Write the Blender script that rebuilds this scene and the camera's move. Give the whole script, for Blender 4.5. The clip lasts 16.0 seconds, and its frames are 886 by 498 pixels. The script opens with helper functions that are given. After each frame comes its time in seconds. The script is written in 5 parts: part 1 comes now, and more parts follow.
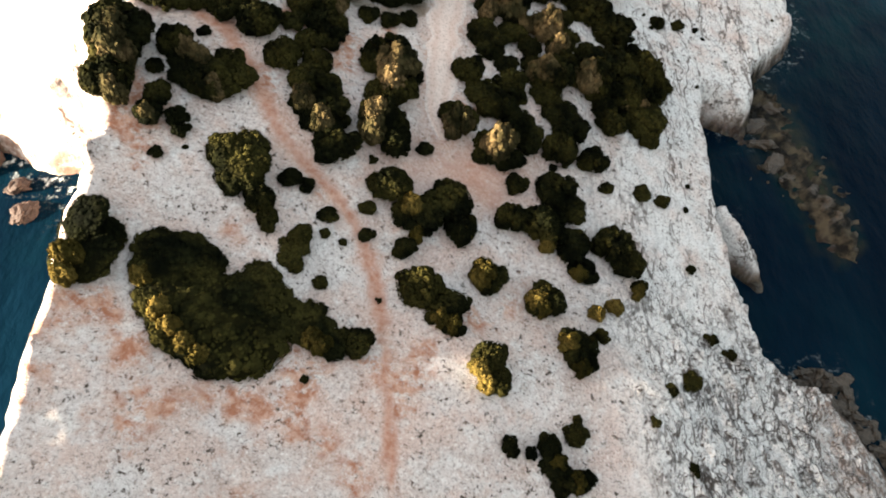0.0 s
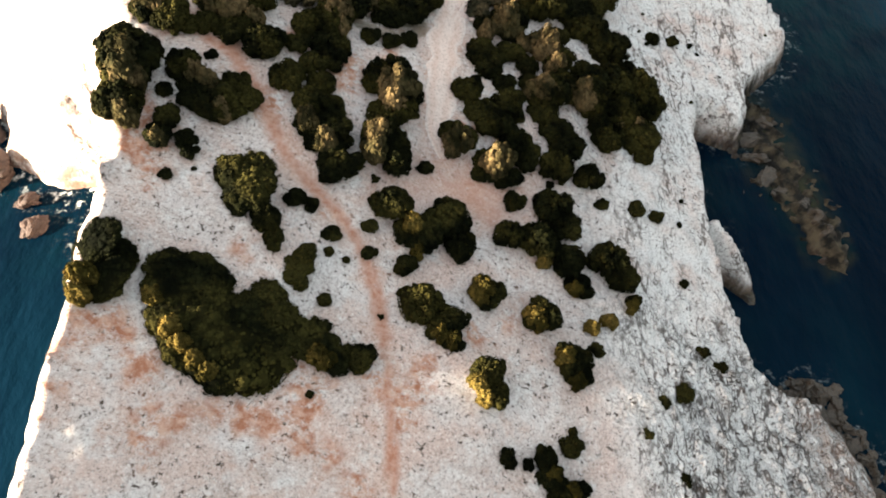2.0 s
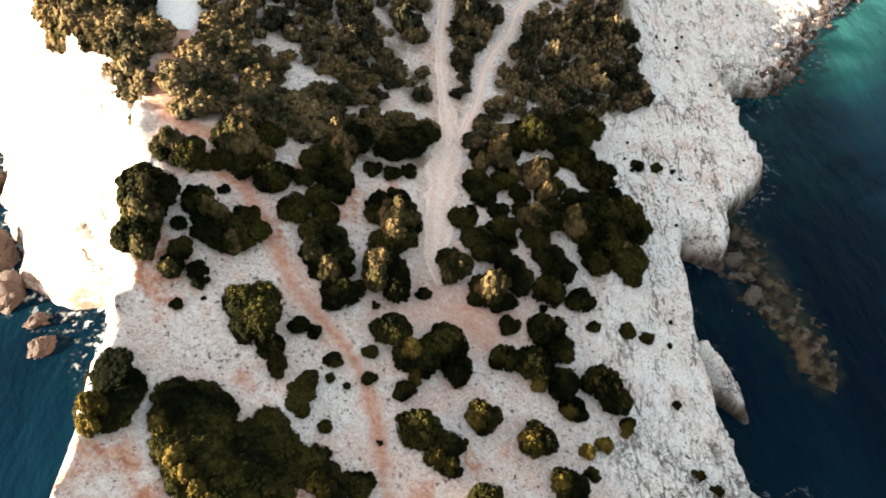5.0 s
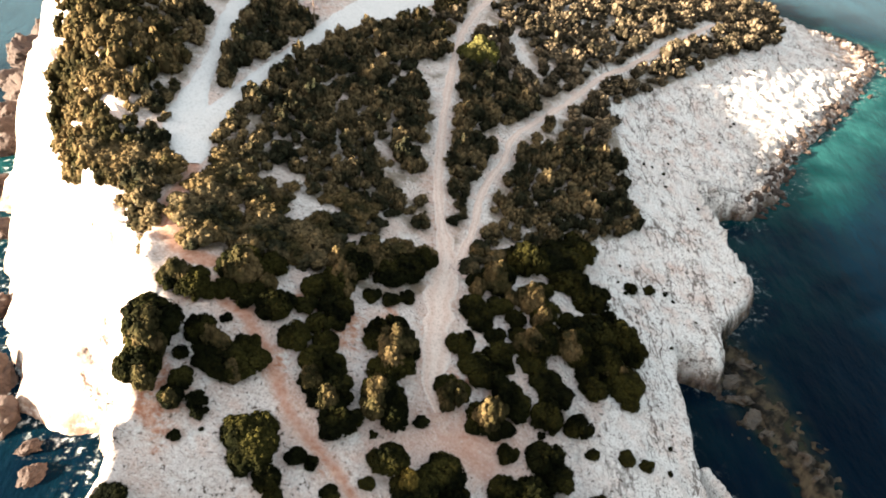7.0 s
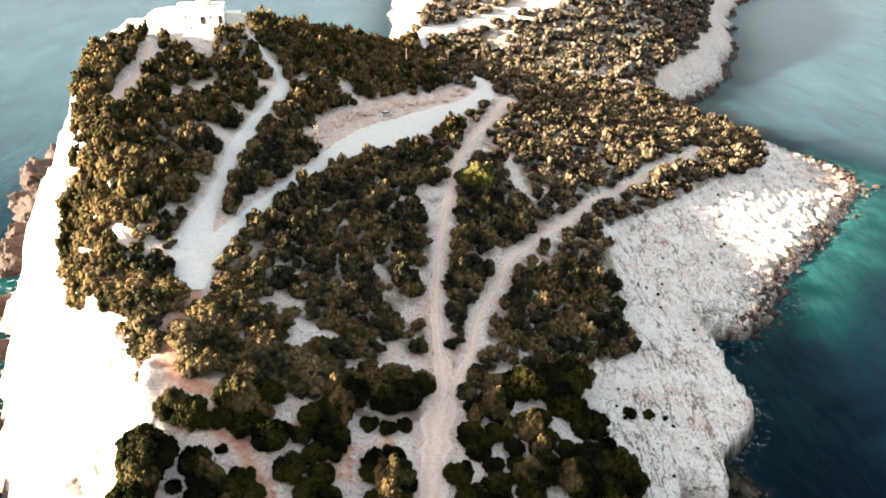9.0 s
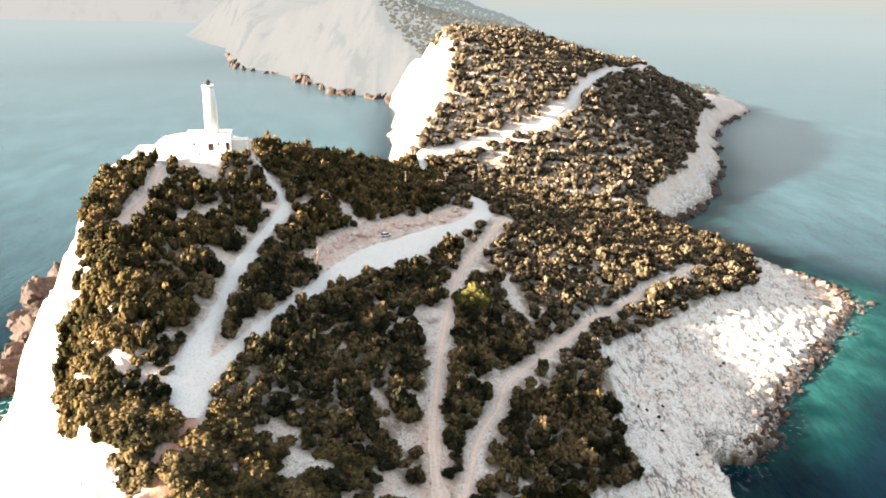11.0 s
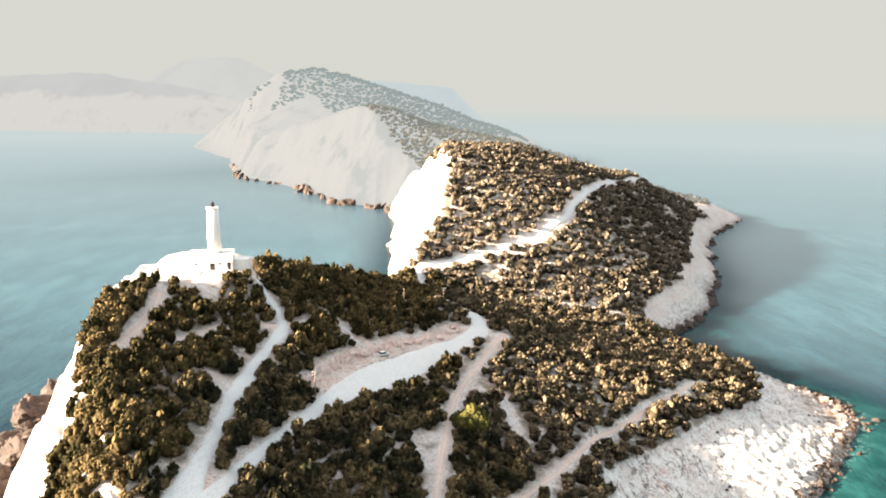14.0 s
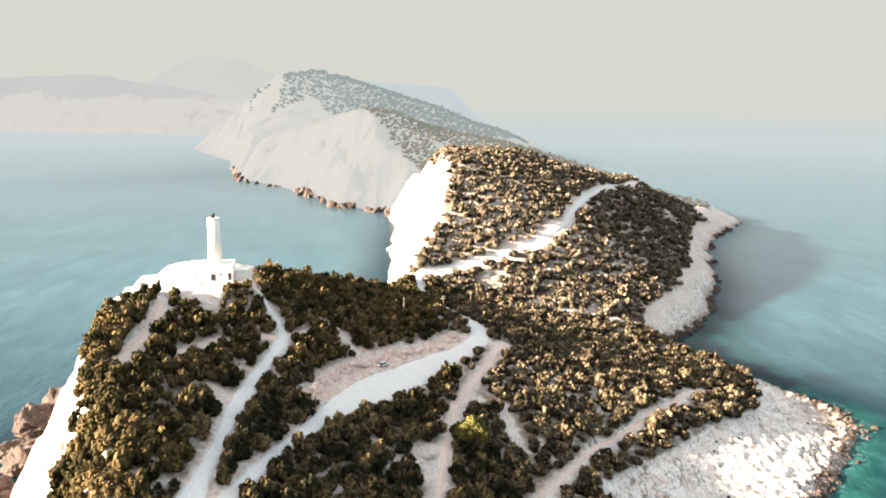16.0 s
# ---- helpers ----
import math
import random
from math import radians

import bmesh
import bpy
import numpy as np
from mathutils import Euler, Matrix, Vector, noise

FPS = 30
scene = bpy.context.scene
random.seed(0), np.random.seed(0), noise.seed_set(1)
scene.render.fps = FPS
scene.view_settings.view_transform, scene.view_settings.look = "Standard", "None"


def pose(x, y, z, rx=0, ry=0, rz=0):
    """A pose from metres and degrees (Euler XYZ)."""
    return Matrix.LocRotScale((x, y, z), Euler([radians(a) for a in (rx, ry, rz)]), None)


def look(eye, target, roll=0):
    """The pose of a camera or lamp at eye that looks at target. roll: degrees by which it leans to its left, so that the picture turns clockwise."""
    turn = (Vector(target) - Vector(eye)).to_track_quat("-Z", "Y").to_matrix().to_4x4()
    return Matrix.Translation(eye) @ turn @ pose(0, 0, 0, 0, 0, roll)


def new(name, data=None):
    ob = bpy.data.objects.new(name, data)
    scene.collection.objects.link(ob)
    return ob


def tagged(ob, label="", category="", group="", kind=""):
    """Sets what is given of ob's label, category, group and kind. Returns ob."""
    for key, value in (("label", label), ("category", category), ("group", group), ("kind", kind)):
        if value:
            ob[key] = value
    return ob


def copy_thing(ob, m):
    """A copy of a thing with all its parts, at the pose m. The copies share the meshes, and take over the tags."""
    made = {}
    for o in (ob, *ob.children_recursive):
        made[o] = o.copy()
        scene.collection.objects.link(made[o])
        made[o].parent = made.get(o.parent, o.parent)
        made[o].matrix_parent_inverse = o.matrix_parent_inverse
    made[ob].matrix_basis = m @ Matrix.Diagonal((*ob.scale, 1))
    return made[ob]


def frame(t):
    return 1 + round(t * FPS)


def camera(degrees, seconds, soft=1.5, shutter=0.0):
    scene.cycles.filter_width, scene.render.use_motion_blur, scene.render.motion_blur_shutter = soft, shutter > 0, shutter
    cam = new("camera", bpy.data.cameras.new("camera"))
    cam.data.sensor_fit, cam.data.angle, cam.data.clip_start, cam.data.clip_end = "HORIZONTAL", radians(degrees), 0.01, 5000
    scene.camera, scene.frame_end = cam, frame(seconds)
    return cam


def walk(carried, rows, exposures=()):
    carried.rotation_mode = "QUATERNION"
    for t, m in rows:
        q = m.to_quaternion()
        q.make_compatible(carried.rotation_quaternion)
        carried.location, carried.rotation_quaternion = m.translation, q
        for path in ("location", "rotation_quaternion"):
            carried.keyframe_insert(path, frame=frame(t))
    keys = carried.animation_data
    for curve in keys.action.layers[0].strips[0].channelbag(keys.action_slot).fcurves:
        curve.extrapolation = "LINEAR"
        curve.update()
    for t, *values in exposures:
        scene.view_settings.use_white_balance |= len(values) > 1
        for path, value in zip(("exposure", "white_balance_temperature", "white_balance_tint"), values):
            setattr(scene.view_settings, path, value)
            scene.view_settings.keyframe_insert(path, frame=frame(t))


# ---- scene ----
cam = camera(64.93, 16.0, soft=1.9)
# seconds, place of the drone over the sea, yaw, pitch, lean to the left
FLIGHT = [
    (0.0, 0.00, 0.00, 100.00, 0.00, -55.32, 1.37),
    (0.5, -0.01, 0.01, 100.91, 0.00, -55.32, 1.35),
    (1.0, -0.02, 0.02, 101.82, 0.00, -55.31, 1.33),
    (1.5, -0.03, 0.03, 102.74, 0.01, -55.31, 1.31),
    (2.0, -0.04, 0.04, 103.65, 0.01, -55.23, 1.29),
    (2.5, -0.05, 0.04, 104.57, 0.01, -54.65, 1.27),
    (3.0, -0.05, 0.04, 105.48, 0.01, -53.88, 1.25),
    (5.5, -0.06, -0.02, 110.08, 0.02, -44.61, 1.15),
    (6.0, -0.05, -0.04, 111.00, 0.02, -42.35, 1.13),
    (6.5, -0.05, -0.07, 111.92, 0.02, -40.07, 1.11),
    (7.0, -0.04, -0.10, 112.85, 0.03, -37.81, 1.09),
    (7.5, -0.04, -0.13, 113.77, 0.03, -35.55, 1.07),
    (8.0, -0.03, -0.16, 114.69, 0.03, -33.31, 1.05),
    (8.5, -0.02, -0.20, 115.62, 0.03, -31.05, 1.03),
    (9.0, -0.01, -0.24, 116.55, 0.03, -28.80, 1.01),
    (11.5, 0.07, -0.49, 121.19, 0.04, -17.55, 0.91),
    (12.0, 0.08, -0.55, 122.13, 0.04, -15.31, 0.89),
    (12.5, 0.10, -0.62, 123.06, 0.05, -13.07, 0.87),
    (13.0, 0.13, -0.68, 123.99, 0.05, -11.34, 0.85),
    (13.5, 0.15, -0.75, 124.93, 0.05, -11.34, 0.83),
    (14.0, 0.17, -0.83, 125.86, 0.05, -11.32, 0.81),
    (14.5, 0.20, -0.90, 126.80, 0.05, -11.32, 0.79),
    (15.0, 0.22, -0.98, 127.74, 0.06, -11.31, 0.77),
    (15.5, 0.25, -1.06, 128.67, 0.06, -11.30, 0.75),
    (16.0, 0.28, -1.15, 129.61, 0.06, -11.29, 0.73),
]
walk(cam, [(t, pose(x, y, z, 90 + pitch, 0, yaw) @ pose(0, 0, 0, 0, 0, lean)) for t, x, y, z, yaw, pitch, lean in FLIGHT])

# ---- world ----
EXPOSURE = 3.4
SHOWN = 2 ** -EXPOSURE   # turns a brightness in the picture into light
SUN_EL, SUN_AZ = 16.9, 253.0   # degrees above the horizon, clockwise from the y axis
to_sun = Vector((math.sin(radians(SUN_AZ)) * math.cos(radians(SUN_EL)), math.cos(radians(SUN_AZ)) * math.cos(radians(SUN_EL)), math.sin(radians(SUN_EL))))
lamp = bpy.data.lights.new("sun", "SUN")
lamp.energy, lamp.angle, lamp.color = 5.4, radians(2.4), (1.0, 0.82, 0.62)
new("sun", lamp).matrix_world = look(to_sun * 300, (0, 0, 0))

world = bpy.data.worlds.new("hazy_sky")
scene.world = world
world.use_nodes = True
wn, wl = world.node_tree.nodes, world.node_tree.links
wn.clear()
w_out, w_bg, w_sky = wn.new("ShaderNodeOutputWorld"), wn.new("ShaderNodeBackground"), wn.new("ShaderNodeTexSky")
w_sky.sky_type, w_sky.sun_disc = "NISHITA", False
w_sky.sun_elevation, w_sky.sun_rotation = radians(SUN_EL), radians(SUN_AZ)
w_sky.air_density, w_sky.dust_density, w_sky.altitude = 1.0, 1.0, 100
w_gain = wn.new("ShaderNodeMix")
w_gain.data_type, w_gain.blend_type = "RGBA", "MULTIPLY"
w_gain.inputs[0].default_value = 1.0
SKY_STRENGTH = 0.094
w_gain.inputs[7].default_value = (1.43 * SKY_STRENGTH, 1.0 * SKY_STRENGTH, 0.66 * SKY_STRENGTH, 1)
w_co, w_sep = wn.new("ShaderNodeTexCoord"), wn.new("ShaderNodeSeparateXYZ")
w_ramp = wn.new("ShaderNodeValToRGB")     # white sea haze low down, open sky above
w_map = wn.new("ShaderNodeMapRange")
w_map.inputs[1].default_value, w_map.inputs[2].default_value = -0.1, 0.9
els = w_ramp.color_ramp.elements
HAZE = (0.69 * SHOWN, 0.69 * SHOWN, 0.635 * SHOWN, 1)
els[0].position, els[0].color = 0.080, (0.60 * SHOWN, 0.685 * SHOWN, 0.675 * SHOWN, 1)
els[1].position, els[1].color = 0.103, HAZE
for spot, tone in ((0.26, HAZE), (0.40, (1.08 * SHOWN, 1.18 * SHOWN, 1.14 * SHOWN, 1)), (0.55, (1.24 * SHOWN, 1.36 * SHOWN, 1.32 * SHOWN, 1))):
    els.new(spot).color = tone
w_mixf = wn.new("ShaderNodeMapRange")
w_mixf.inputs[1].default_value, w_mixf.inputs[2].default_value = 0.30, 0.60
w_mix = wn.new("ShaderNodeMix")
w_mix.data_type = "RGBA"
wl.new(w_co.outputs["Generated"], w_sep.inputs[0])
wl.new(w_sep.outputs[2], w_map.inputs[0])
wl.new(w_map.outputs[0], w_ramp.inputs[0])
wl.new(w_sep.outputs[2], w_mixf.inputs[0])
wl.new(w_mixf.outputs[0], w_mix.inputs[0])
wl.new(w_sky.outputs[0], w_gain.inputs[6])
wl.new(w_ramp.outputs[0], w_mix.inputs[6])
wl.new(w_gain.outputs[2], w_mix.inputs[7])
wl.new(w_mix.outputs[2], w_bg.inputs[0])
wl.new(w_bg.outputs[0], w_out.inputs[0])
scene.view_settings.exposure = EXPOSURE


# ---- materials ----
class Mat:
    """A node material with short ways to add nodes."""

    def __init__(self, name, rough=0.85, spec=0.25, metal=0.0):
        self.m = bpy.data.materials.new(name)
        self.m.use_nodes = True
        self.n, self.l = self.m.node_tree.nodes, self.m.node_tree.links
        self.b = self.n["Principled BSDF"]
        self.b.inputs["Roughness"].default_value = rough
        self.b.inputs["Specular IOR Level"].default_value = spec
        self.b.inputs["Metallic"].default_value = metal
        self.pos = self.n.new("ShaderNodeNewGeometry").outputs["Position"]

    def put(self, value, socket):
        if isinstance(value, (int, float)):
            socket.default_value = value
        elif isinstance(value, tuple):
            socket.default_value = (*value, 1) if len(value) == 3 else value
        else:
            self.l.new(value, socket)

    def noise(self, size, detail=4.0, rough=0.6, stretch=None, out=0):
        node = self.n.new("ShaderNodeTexNoise")
        node.inputs["Scale"].default_value = 1.0 / size
        node.inputs["Detail"].default_value = detail
        node.inputs["Roughness"].default_value = rough
        self.l.new(self.coord(stretch), node.inputs["Vector"])
        return node.outputs[out]

    def coord(self, stretch):
        if not stretch:
            return self.pos
        node = self.n.new("ShaderNodeMapping")
        node.inputs["Scale"].default_value = stretch[:3]
        if len(stretch) > 3:
            node.inputs["Rotation"].default_value = (0, 0, radians(stretch[3]))
        self.l.new(self.pos, node.inputs["Vector"])
        return node.outputs[0]

    def cells(self, size, stretch=None, feature="DISTANCE_TO_EDGE"):
        node = self.n.new("ShaderNodeTexVoronoi")
        node.feature = feature
        node.inputs["Scale"].default_value = 1.0 / size
        self.l.new(self.coord(stretch), node.inputs["Vector"])
        return node.outputs["Distance"]

    def ramp(self, value, low, high, a=0.0, b=1.0):
        node = self.n.new("ShaderNodeMapRange")
        node.interpolation_type = "SMOOTHSTEP"
        for k, v in zip((1, 2, 3, 4), (low, high, a, b)):
            node.inputs[k].default_value = v
        self.l.new(value, node.inputs[0])
        return node.outputs[0]

    def mix(self, f, a, b, kind="MIX"):
        node = self.n.new("ShaderNodeMix")
        node.data_type, node.blend_type = "RGBA", kind
        for v, k in ((f, 0), (a, 6), (b, 7)):
            self.put(v, node.inputs[k])
        return node.outputs[2]

    def math(self, op, a, b=0.0):
        node = self.n.new("ShaderNodeMath")
        node.operation = op
        self.put(a, node.inputs[0])
        self.put(b, node.inputs[1])
        return node.outputs[0]

    def attr(self, name):
        node = self.n.new("ShaderNodeAttribute")
        node.attribute_name = name
        return node.outputs["Fac"]

    def chance(self, island=False):
        if island:
            return self.n.new("ShaderNodeNewGeometry").outputs["Random Per Island"]
        return self.n.new("ShaderNodeObjectInfo").outputs["Random"]

    def bump(self, height, strength, depth):
        node = self.n.new("ShaderNodeBump")
        node.inputs["Strength"].default_value, node.inputs["Distance"].default_value = strength, depth
        self.l.new(height, node.inputs["Height"])
        if self.b.inputs["Normal"].links:
            self.l.new(self.b.inputs["Normal"].links[0].from_socket, node.inputs["Normal"])
        self.l.new(node.outputs[0], self.b.inputs["Normal"])

    def colour(self, value):
        self.put(value, self.b.inputs["Base Color"])
        return self.m


def limestone(name="limestone"):
    """Pale limestone with rusty soil, dark pits, cracks and, low down on the shore, brown stained rock."""
    k = Mat(name, 0.9, 0.2)
    pale = k.mix(k.ramp(k.noise(14, 5), 0.35, 0.65), (0.55, 0.455, 0.41), (0.65, 0.60, 0.575))
    pale = k.mix(k.ramp(k.noise(2.6, 6, 0.75), 0.46, 0.66), pale, (0.70, 0.67, 0.64))
    slab = k.attr("cracked")
    worn = k.math("MULTIPLY", k.ramp(k.noise(1.5, 6, 0.75), 0.50, 0.66, 0, 0.6), k.ramp(slab, 0.0, 1.0, 1.0, 0.3))
    pale = k.mix(worn, pale, (0.36, 0.29, 0.25))
    pale = k.mix(k.ramp(k.noise(6.0, 5, 0.65), 0.46, 0.62, 0, 0.65), pale, (0.62, 0.46, 0.395))
    pale = k.mix(k.math("MULTIPLY", slab, k.ramp(k.noise(5, 5, 0.6), 0.3, 0.6)), pale, (0.70, 0.69, 0.67))
    pale = k.mix(k.math("MULTIPLY", k.attr("toe"), 0.85), pale, (0.84, 0.825, 0.80))
    grit = k.noise(0.45, 5, 0.8)
    pale = k.mix(k.ramp(grit, 0.48, 0.36, 0.0, 0.7), pale, (0.20, 0.165, 0.14))
    pale = k.mix(k.ramp(grit, 0.55, 0.64, 0.0, 0.8), pale, (0.80, 0.78, 0.75))
    pits = k.math("MULTIPLY", k.ramp(k.noise(0.8, 4, 0.65), 0.585, 0.65), k.ramp(k.noise(9, 3), 0.33, 0.5))
    pale = k.mix(pits, pale, (0.08, 0.062, 0.05))
    rubble = k.noise(0.3, 3, 0.8)
    pale = k.mix(k.ramp(rubble, 0.42, 0.33, 0.0, 0.75), pale, (0.15, 0.11, 0.09))
    pale = k.mix(k.ramp(rubble, 0.60, 0.70, 0.0, 0.8), pale, (0.86, 0.84, 0.82))
    trail = k.math("MULTIPLY", k.attr("trail"), k.ramp(k.noise(1.3, 5, 0.7), 0.2, 0.45))
    pale = k.mix(trail, pale, k.mix(k.ramp(k.noise(0.8, 5, 0.7), 0.35, 0.65), (0.42, 0.19, 0.12), (0.57, 0.36, 0.28)))
    soil = k.math("MULTIPLY", k.attr("soil"), k.ramp(k.noise(2.0, 6, 0.75), 0.38, 0.60))
    pale = k.mix(soil, pale, k.mix(k.ramp(k.noise(1.1, 5, 0.7), 0.35, 0.65), (0.36, 0.15, 0.085), (0.58, 0.38, 0.29)))
    vein = k.math("ABSOLUTE", k.math("SUBTRACT", k.noise(5.0, 4, 0.55, (1.0, 0.28, 1.0, 14)), 0.5))
    cracks = k.math("MULTIPLY", slab, k.math("MULTIPLY", k.ramp(vein, 0.02, 0.005), k.ramp(k.noise(9, 3), 0.36, 0.56)))
    pale = k.mix(k.math("MULTIPLY", cracks, 0.85), pale, (0.09, 0.07, 0.06))
    fine = k.math("ABSOLUTE", k.math("SUBTRACT", k.noise(1.9, 4, 0.6, (1.0, 0.4, 1.0, -25)), 0.5))
    splits = k.math("MULTIPLY", slab, k.math("MULTIPLY", k.ramp(fine, 0.022, 0.006), k.ramp(k.noise(3.5, 3), 0.42, 0.58)))
    pale = k.mix(k.math("MULTIPLY", splits, 0.8), pale, (0.10, 0.08, 0.068))
    toe = k.attr("toe")
    block = k.cells(2.3, (1.0, 0.62, 1.0, 22))
    joint = k.math("MULTIPLY", k.math("MAXIMUM", k.math("MULTIPLY", slab, k.ramp(k.noise(6, 4, 0.7), 0.54, 0.66, 0.0, 0.7)), k.math("MULTIPLY", toe, k.ramp(k.noise(3.5, 4, 0.7), 0.44, 0.60, 0.0, 0.9))), k.ramp(block, 0.075, 0.02))
    pale = k.mix(k.math("MULTIPLY", joint, 0.9), pale, (0.05, 0.04, 0.033))
    knob = k.cells(0.95, (1.0, 0.8, 1.0, -12))
    pale = k.mix(k.math("MULTIPLY", k.math("MULTIPLY", toe, k.ramp(k.noise(2.4, 4, 0.7), 0.50, 0.60)), k.ramp(knob, 0.13, 0.03, 0.0, 0.85)), pale, (0.07, 0.055, 0.045))
    k.bump(k.math("MULTIPLY", toe, k.ramp(knob, 0.0, 0.3)), 0.8, 0.5)
    hollow = k.noise(1.25, 3, 0.6, (1.0, 0.6, 0.5, 20))
    gaps = k.math("MULTIPLY", toe, k.math("MULTIPLY", k.ramp(hollow, 0.43, 0.38), k.ramp(k.noise(6.0, 3), 0.30, 0.48)))
    k.bump(k.math("MULTIPLY", toe, hollow), 0.45, 0.8)
    pale = k.mix(k.math("MULTIPLY", gaps, 0.75), pale, (0.045, 0.034, 0.028))
    stain = k.math("MULTIPLY", k.attr("shore"), k.ramp(k.noise(2.6, 6, 0.7), 0.36, 0.56))
    pale = k.mix(stain, pale, k.mix(k.ramp(k.noise(1.3, 5, 0.7), 0.35, 0.6), (0.05, 0.035, 0.028), (0.24, 0.155, 0.115)))
    pale = k.mix(k.attr("wet"), pale, k.mix(k.ramp(k.noise(3.2, 6, 0.68), 0.42, 0.64), (0.006, 0.006, 0.005), (0.075, 0.060, 0.038)))
    rust = k.math("MULTIPLY", k.attr("cliff"), k.ramp(k.noise(5.5, 7, 0.75, (1, 1, 0.55, 40)), 0.565, 0.66, 0.0, 0.9))
    pale = k.mix(rust, pale, (0.026, 0.011, 0.007))
    litter = k.math("MULTIPLY", k.attr("litter"), k.ramp(k.noise(4.5, 5, 0.65), 0.36, 0.56))
    pale = k.mix(litter, pale, k.mix(k.noise(0.7), (0.07, 0.06, 0.035), (0.17, 0.13, 0.08)))
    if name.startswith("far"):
        # stone darkened as if dimmed by air; hazed() adds the glow
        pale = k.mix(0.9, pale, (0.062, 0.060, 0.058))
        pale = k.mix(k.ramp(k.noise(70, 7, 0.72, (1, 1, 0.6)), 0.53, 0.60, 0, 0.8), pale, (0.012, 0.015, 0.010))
    k.bump(k.noise(3.0, 8, 0.68), 0.9, 0.8)
    k.bump(grit, 0.8, 0.35)
    k.bump(vein, 0.3, 0.4)
    return k.colour(pale)


def foliage(name, dark, light, tip):
    """Leaves: patches of dark, light and tip colour, and a slight difference from tuft to tuft."""
    k = Mat(name, 0.9, 0.02)
    c = k.mix(k.ramp(k.noise(2.6, 4, 0.6), 0.36, 0.64), dark, light)
    c = k.mix(k.ramp(k.noise(7.0, 4, 0.6), 0.42, 0.62), c, tip)
    c = k.mix(k.ramp(k.chance(True), 0.0, 1.0, 0.0, 0.55), c, dark)
    return k.colour(c)


def plain(name, a, b, size=0.5, rough=0.7, spec=0.3, metal=0.0, relief=0.0):
    k = Mat(name, rough, spec, metal)
    if relief:
        k.bump(k.noise(size, 6, 0.7), 0.5, relief)
    c = k.mix(k.noise(size * 4, 5, 0.65), a, b)
    if relief:
        c = k.mix(k.ramp(k.noise(size * 0.7, 5, 0.75), 0.52, 0.38, 0.0, 0.5), c, tuple(v * 0.6 for v in a))
    return k.colour(c)


def sea_water(name="sea_water"):
    k = Mat(name, 0.22, 0.5)
    k.b.inputs["IOR"].default_value = 1.33
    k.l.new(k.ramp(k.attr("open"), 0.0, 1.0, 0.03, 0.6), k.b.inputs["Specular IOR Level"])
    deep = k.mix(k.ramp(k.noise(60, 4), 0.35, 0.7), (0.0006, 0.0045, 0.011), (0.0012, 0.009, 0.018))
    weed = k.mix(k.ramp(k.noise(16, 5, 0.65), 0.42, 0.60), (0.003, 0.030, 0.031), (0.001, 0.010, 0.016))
    # water paled away from the headland: haze and sky glow put into the colour
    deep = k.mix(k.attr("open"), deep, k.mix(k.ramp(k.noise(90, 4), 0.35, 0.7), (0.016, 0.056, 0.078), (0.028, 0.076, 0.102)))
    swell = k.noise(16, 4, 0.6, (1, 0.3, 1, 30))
    # the dark flanks of the swell are also painted into the colour
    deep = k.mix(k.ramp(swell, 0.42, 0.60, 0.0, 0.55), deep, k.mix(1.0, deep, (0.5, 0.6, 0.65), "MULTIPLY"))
    # further out, more haze painted into the water
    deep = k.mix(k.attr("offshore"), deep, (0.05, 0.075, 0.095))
    c = k.mix(k.attr("shallow"), deep, weed)
    c = k.mix(k.math("MULTIPLY", k.attr("lagoon"), k.ramp(k.noise(16, 4), 0.36, 0.62)), c, (0.012, 0.062, 0.062))
    reef = k.math("MULTIPLY", k.attr("reef"), k.ramp(k.noise(9, 5, 0.6), 0.30, 0.55))
    c = k.mix(reef, c, k.mix(k.ramp(k.noise(6, 5, 0.65), 0.38, 0.62), (0.003, 0.014, 0.014), (0.030, 0.030, 0.017)))
    foam = k.math("MULTIPLY", k.attr("foam"), k.ramp(k.noise(2.2, 7, 0.75), 0.53, 0.66))
    c = k.mix(foam, c, (0.62, 0.68, 0.68))
    k.bump(swell, 0.45, 2.2)
    k.bump(k.noise(3.0, 4, 0.6, (1, 0.45, 1, 20)), 0.5, 0.8)
    return k.colour(c)


LIMESTONE = limestone()


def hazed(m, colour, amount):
    """Distance paled by sea haze: the air's glow is mixed into the surface as emission."""
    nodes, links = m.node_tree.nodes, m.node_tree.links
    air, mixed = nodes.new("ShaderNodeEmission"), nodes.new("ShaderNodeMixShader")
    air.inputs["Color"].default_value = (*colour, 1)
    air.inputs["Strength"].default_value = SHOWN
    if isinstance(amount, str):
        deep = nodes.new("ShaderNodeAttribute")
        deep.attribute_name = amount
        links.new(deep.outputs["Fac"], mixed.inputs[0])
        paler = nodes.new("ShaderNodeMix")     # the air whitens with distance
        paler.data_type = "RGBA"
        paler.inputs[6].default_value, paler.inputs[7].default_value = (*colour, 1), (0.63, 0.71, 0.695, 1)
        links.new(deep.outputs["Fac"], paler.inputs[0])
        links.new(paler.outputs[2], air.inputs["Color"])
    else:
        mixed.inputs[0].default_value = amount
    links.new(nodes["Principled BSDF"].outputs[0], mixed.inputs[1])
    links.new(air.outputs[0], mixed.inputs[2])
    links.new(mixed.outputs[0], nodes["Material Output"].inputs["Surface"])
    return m


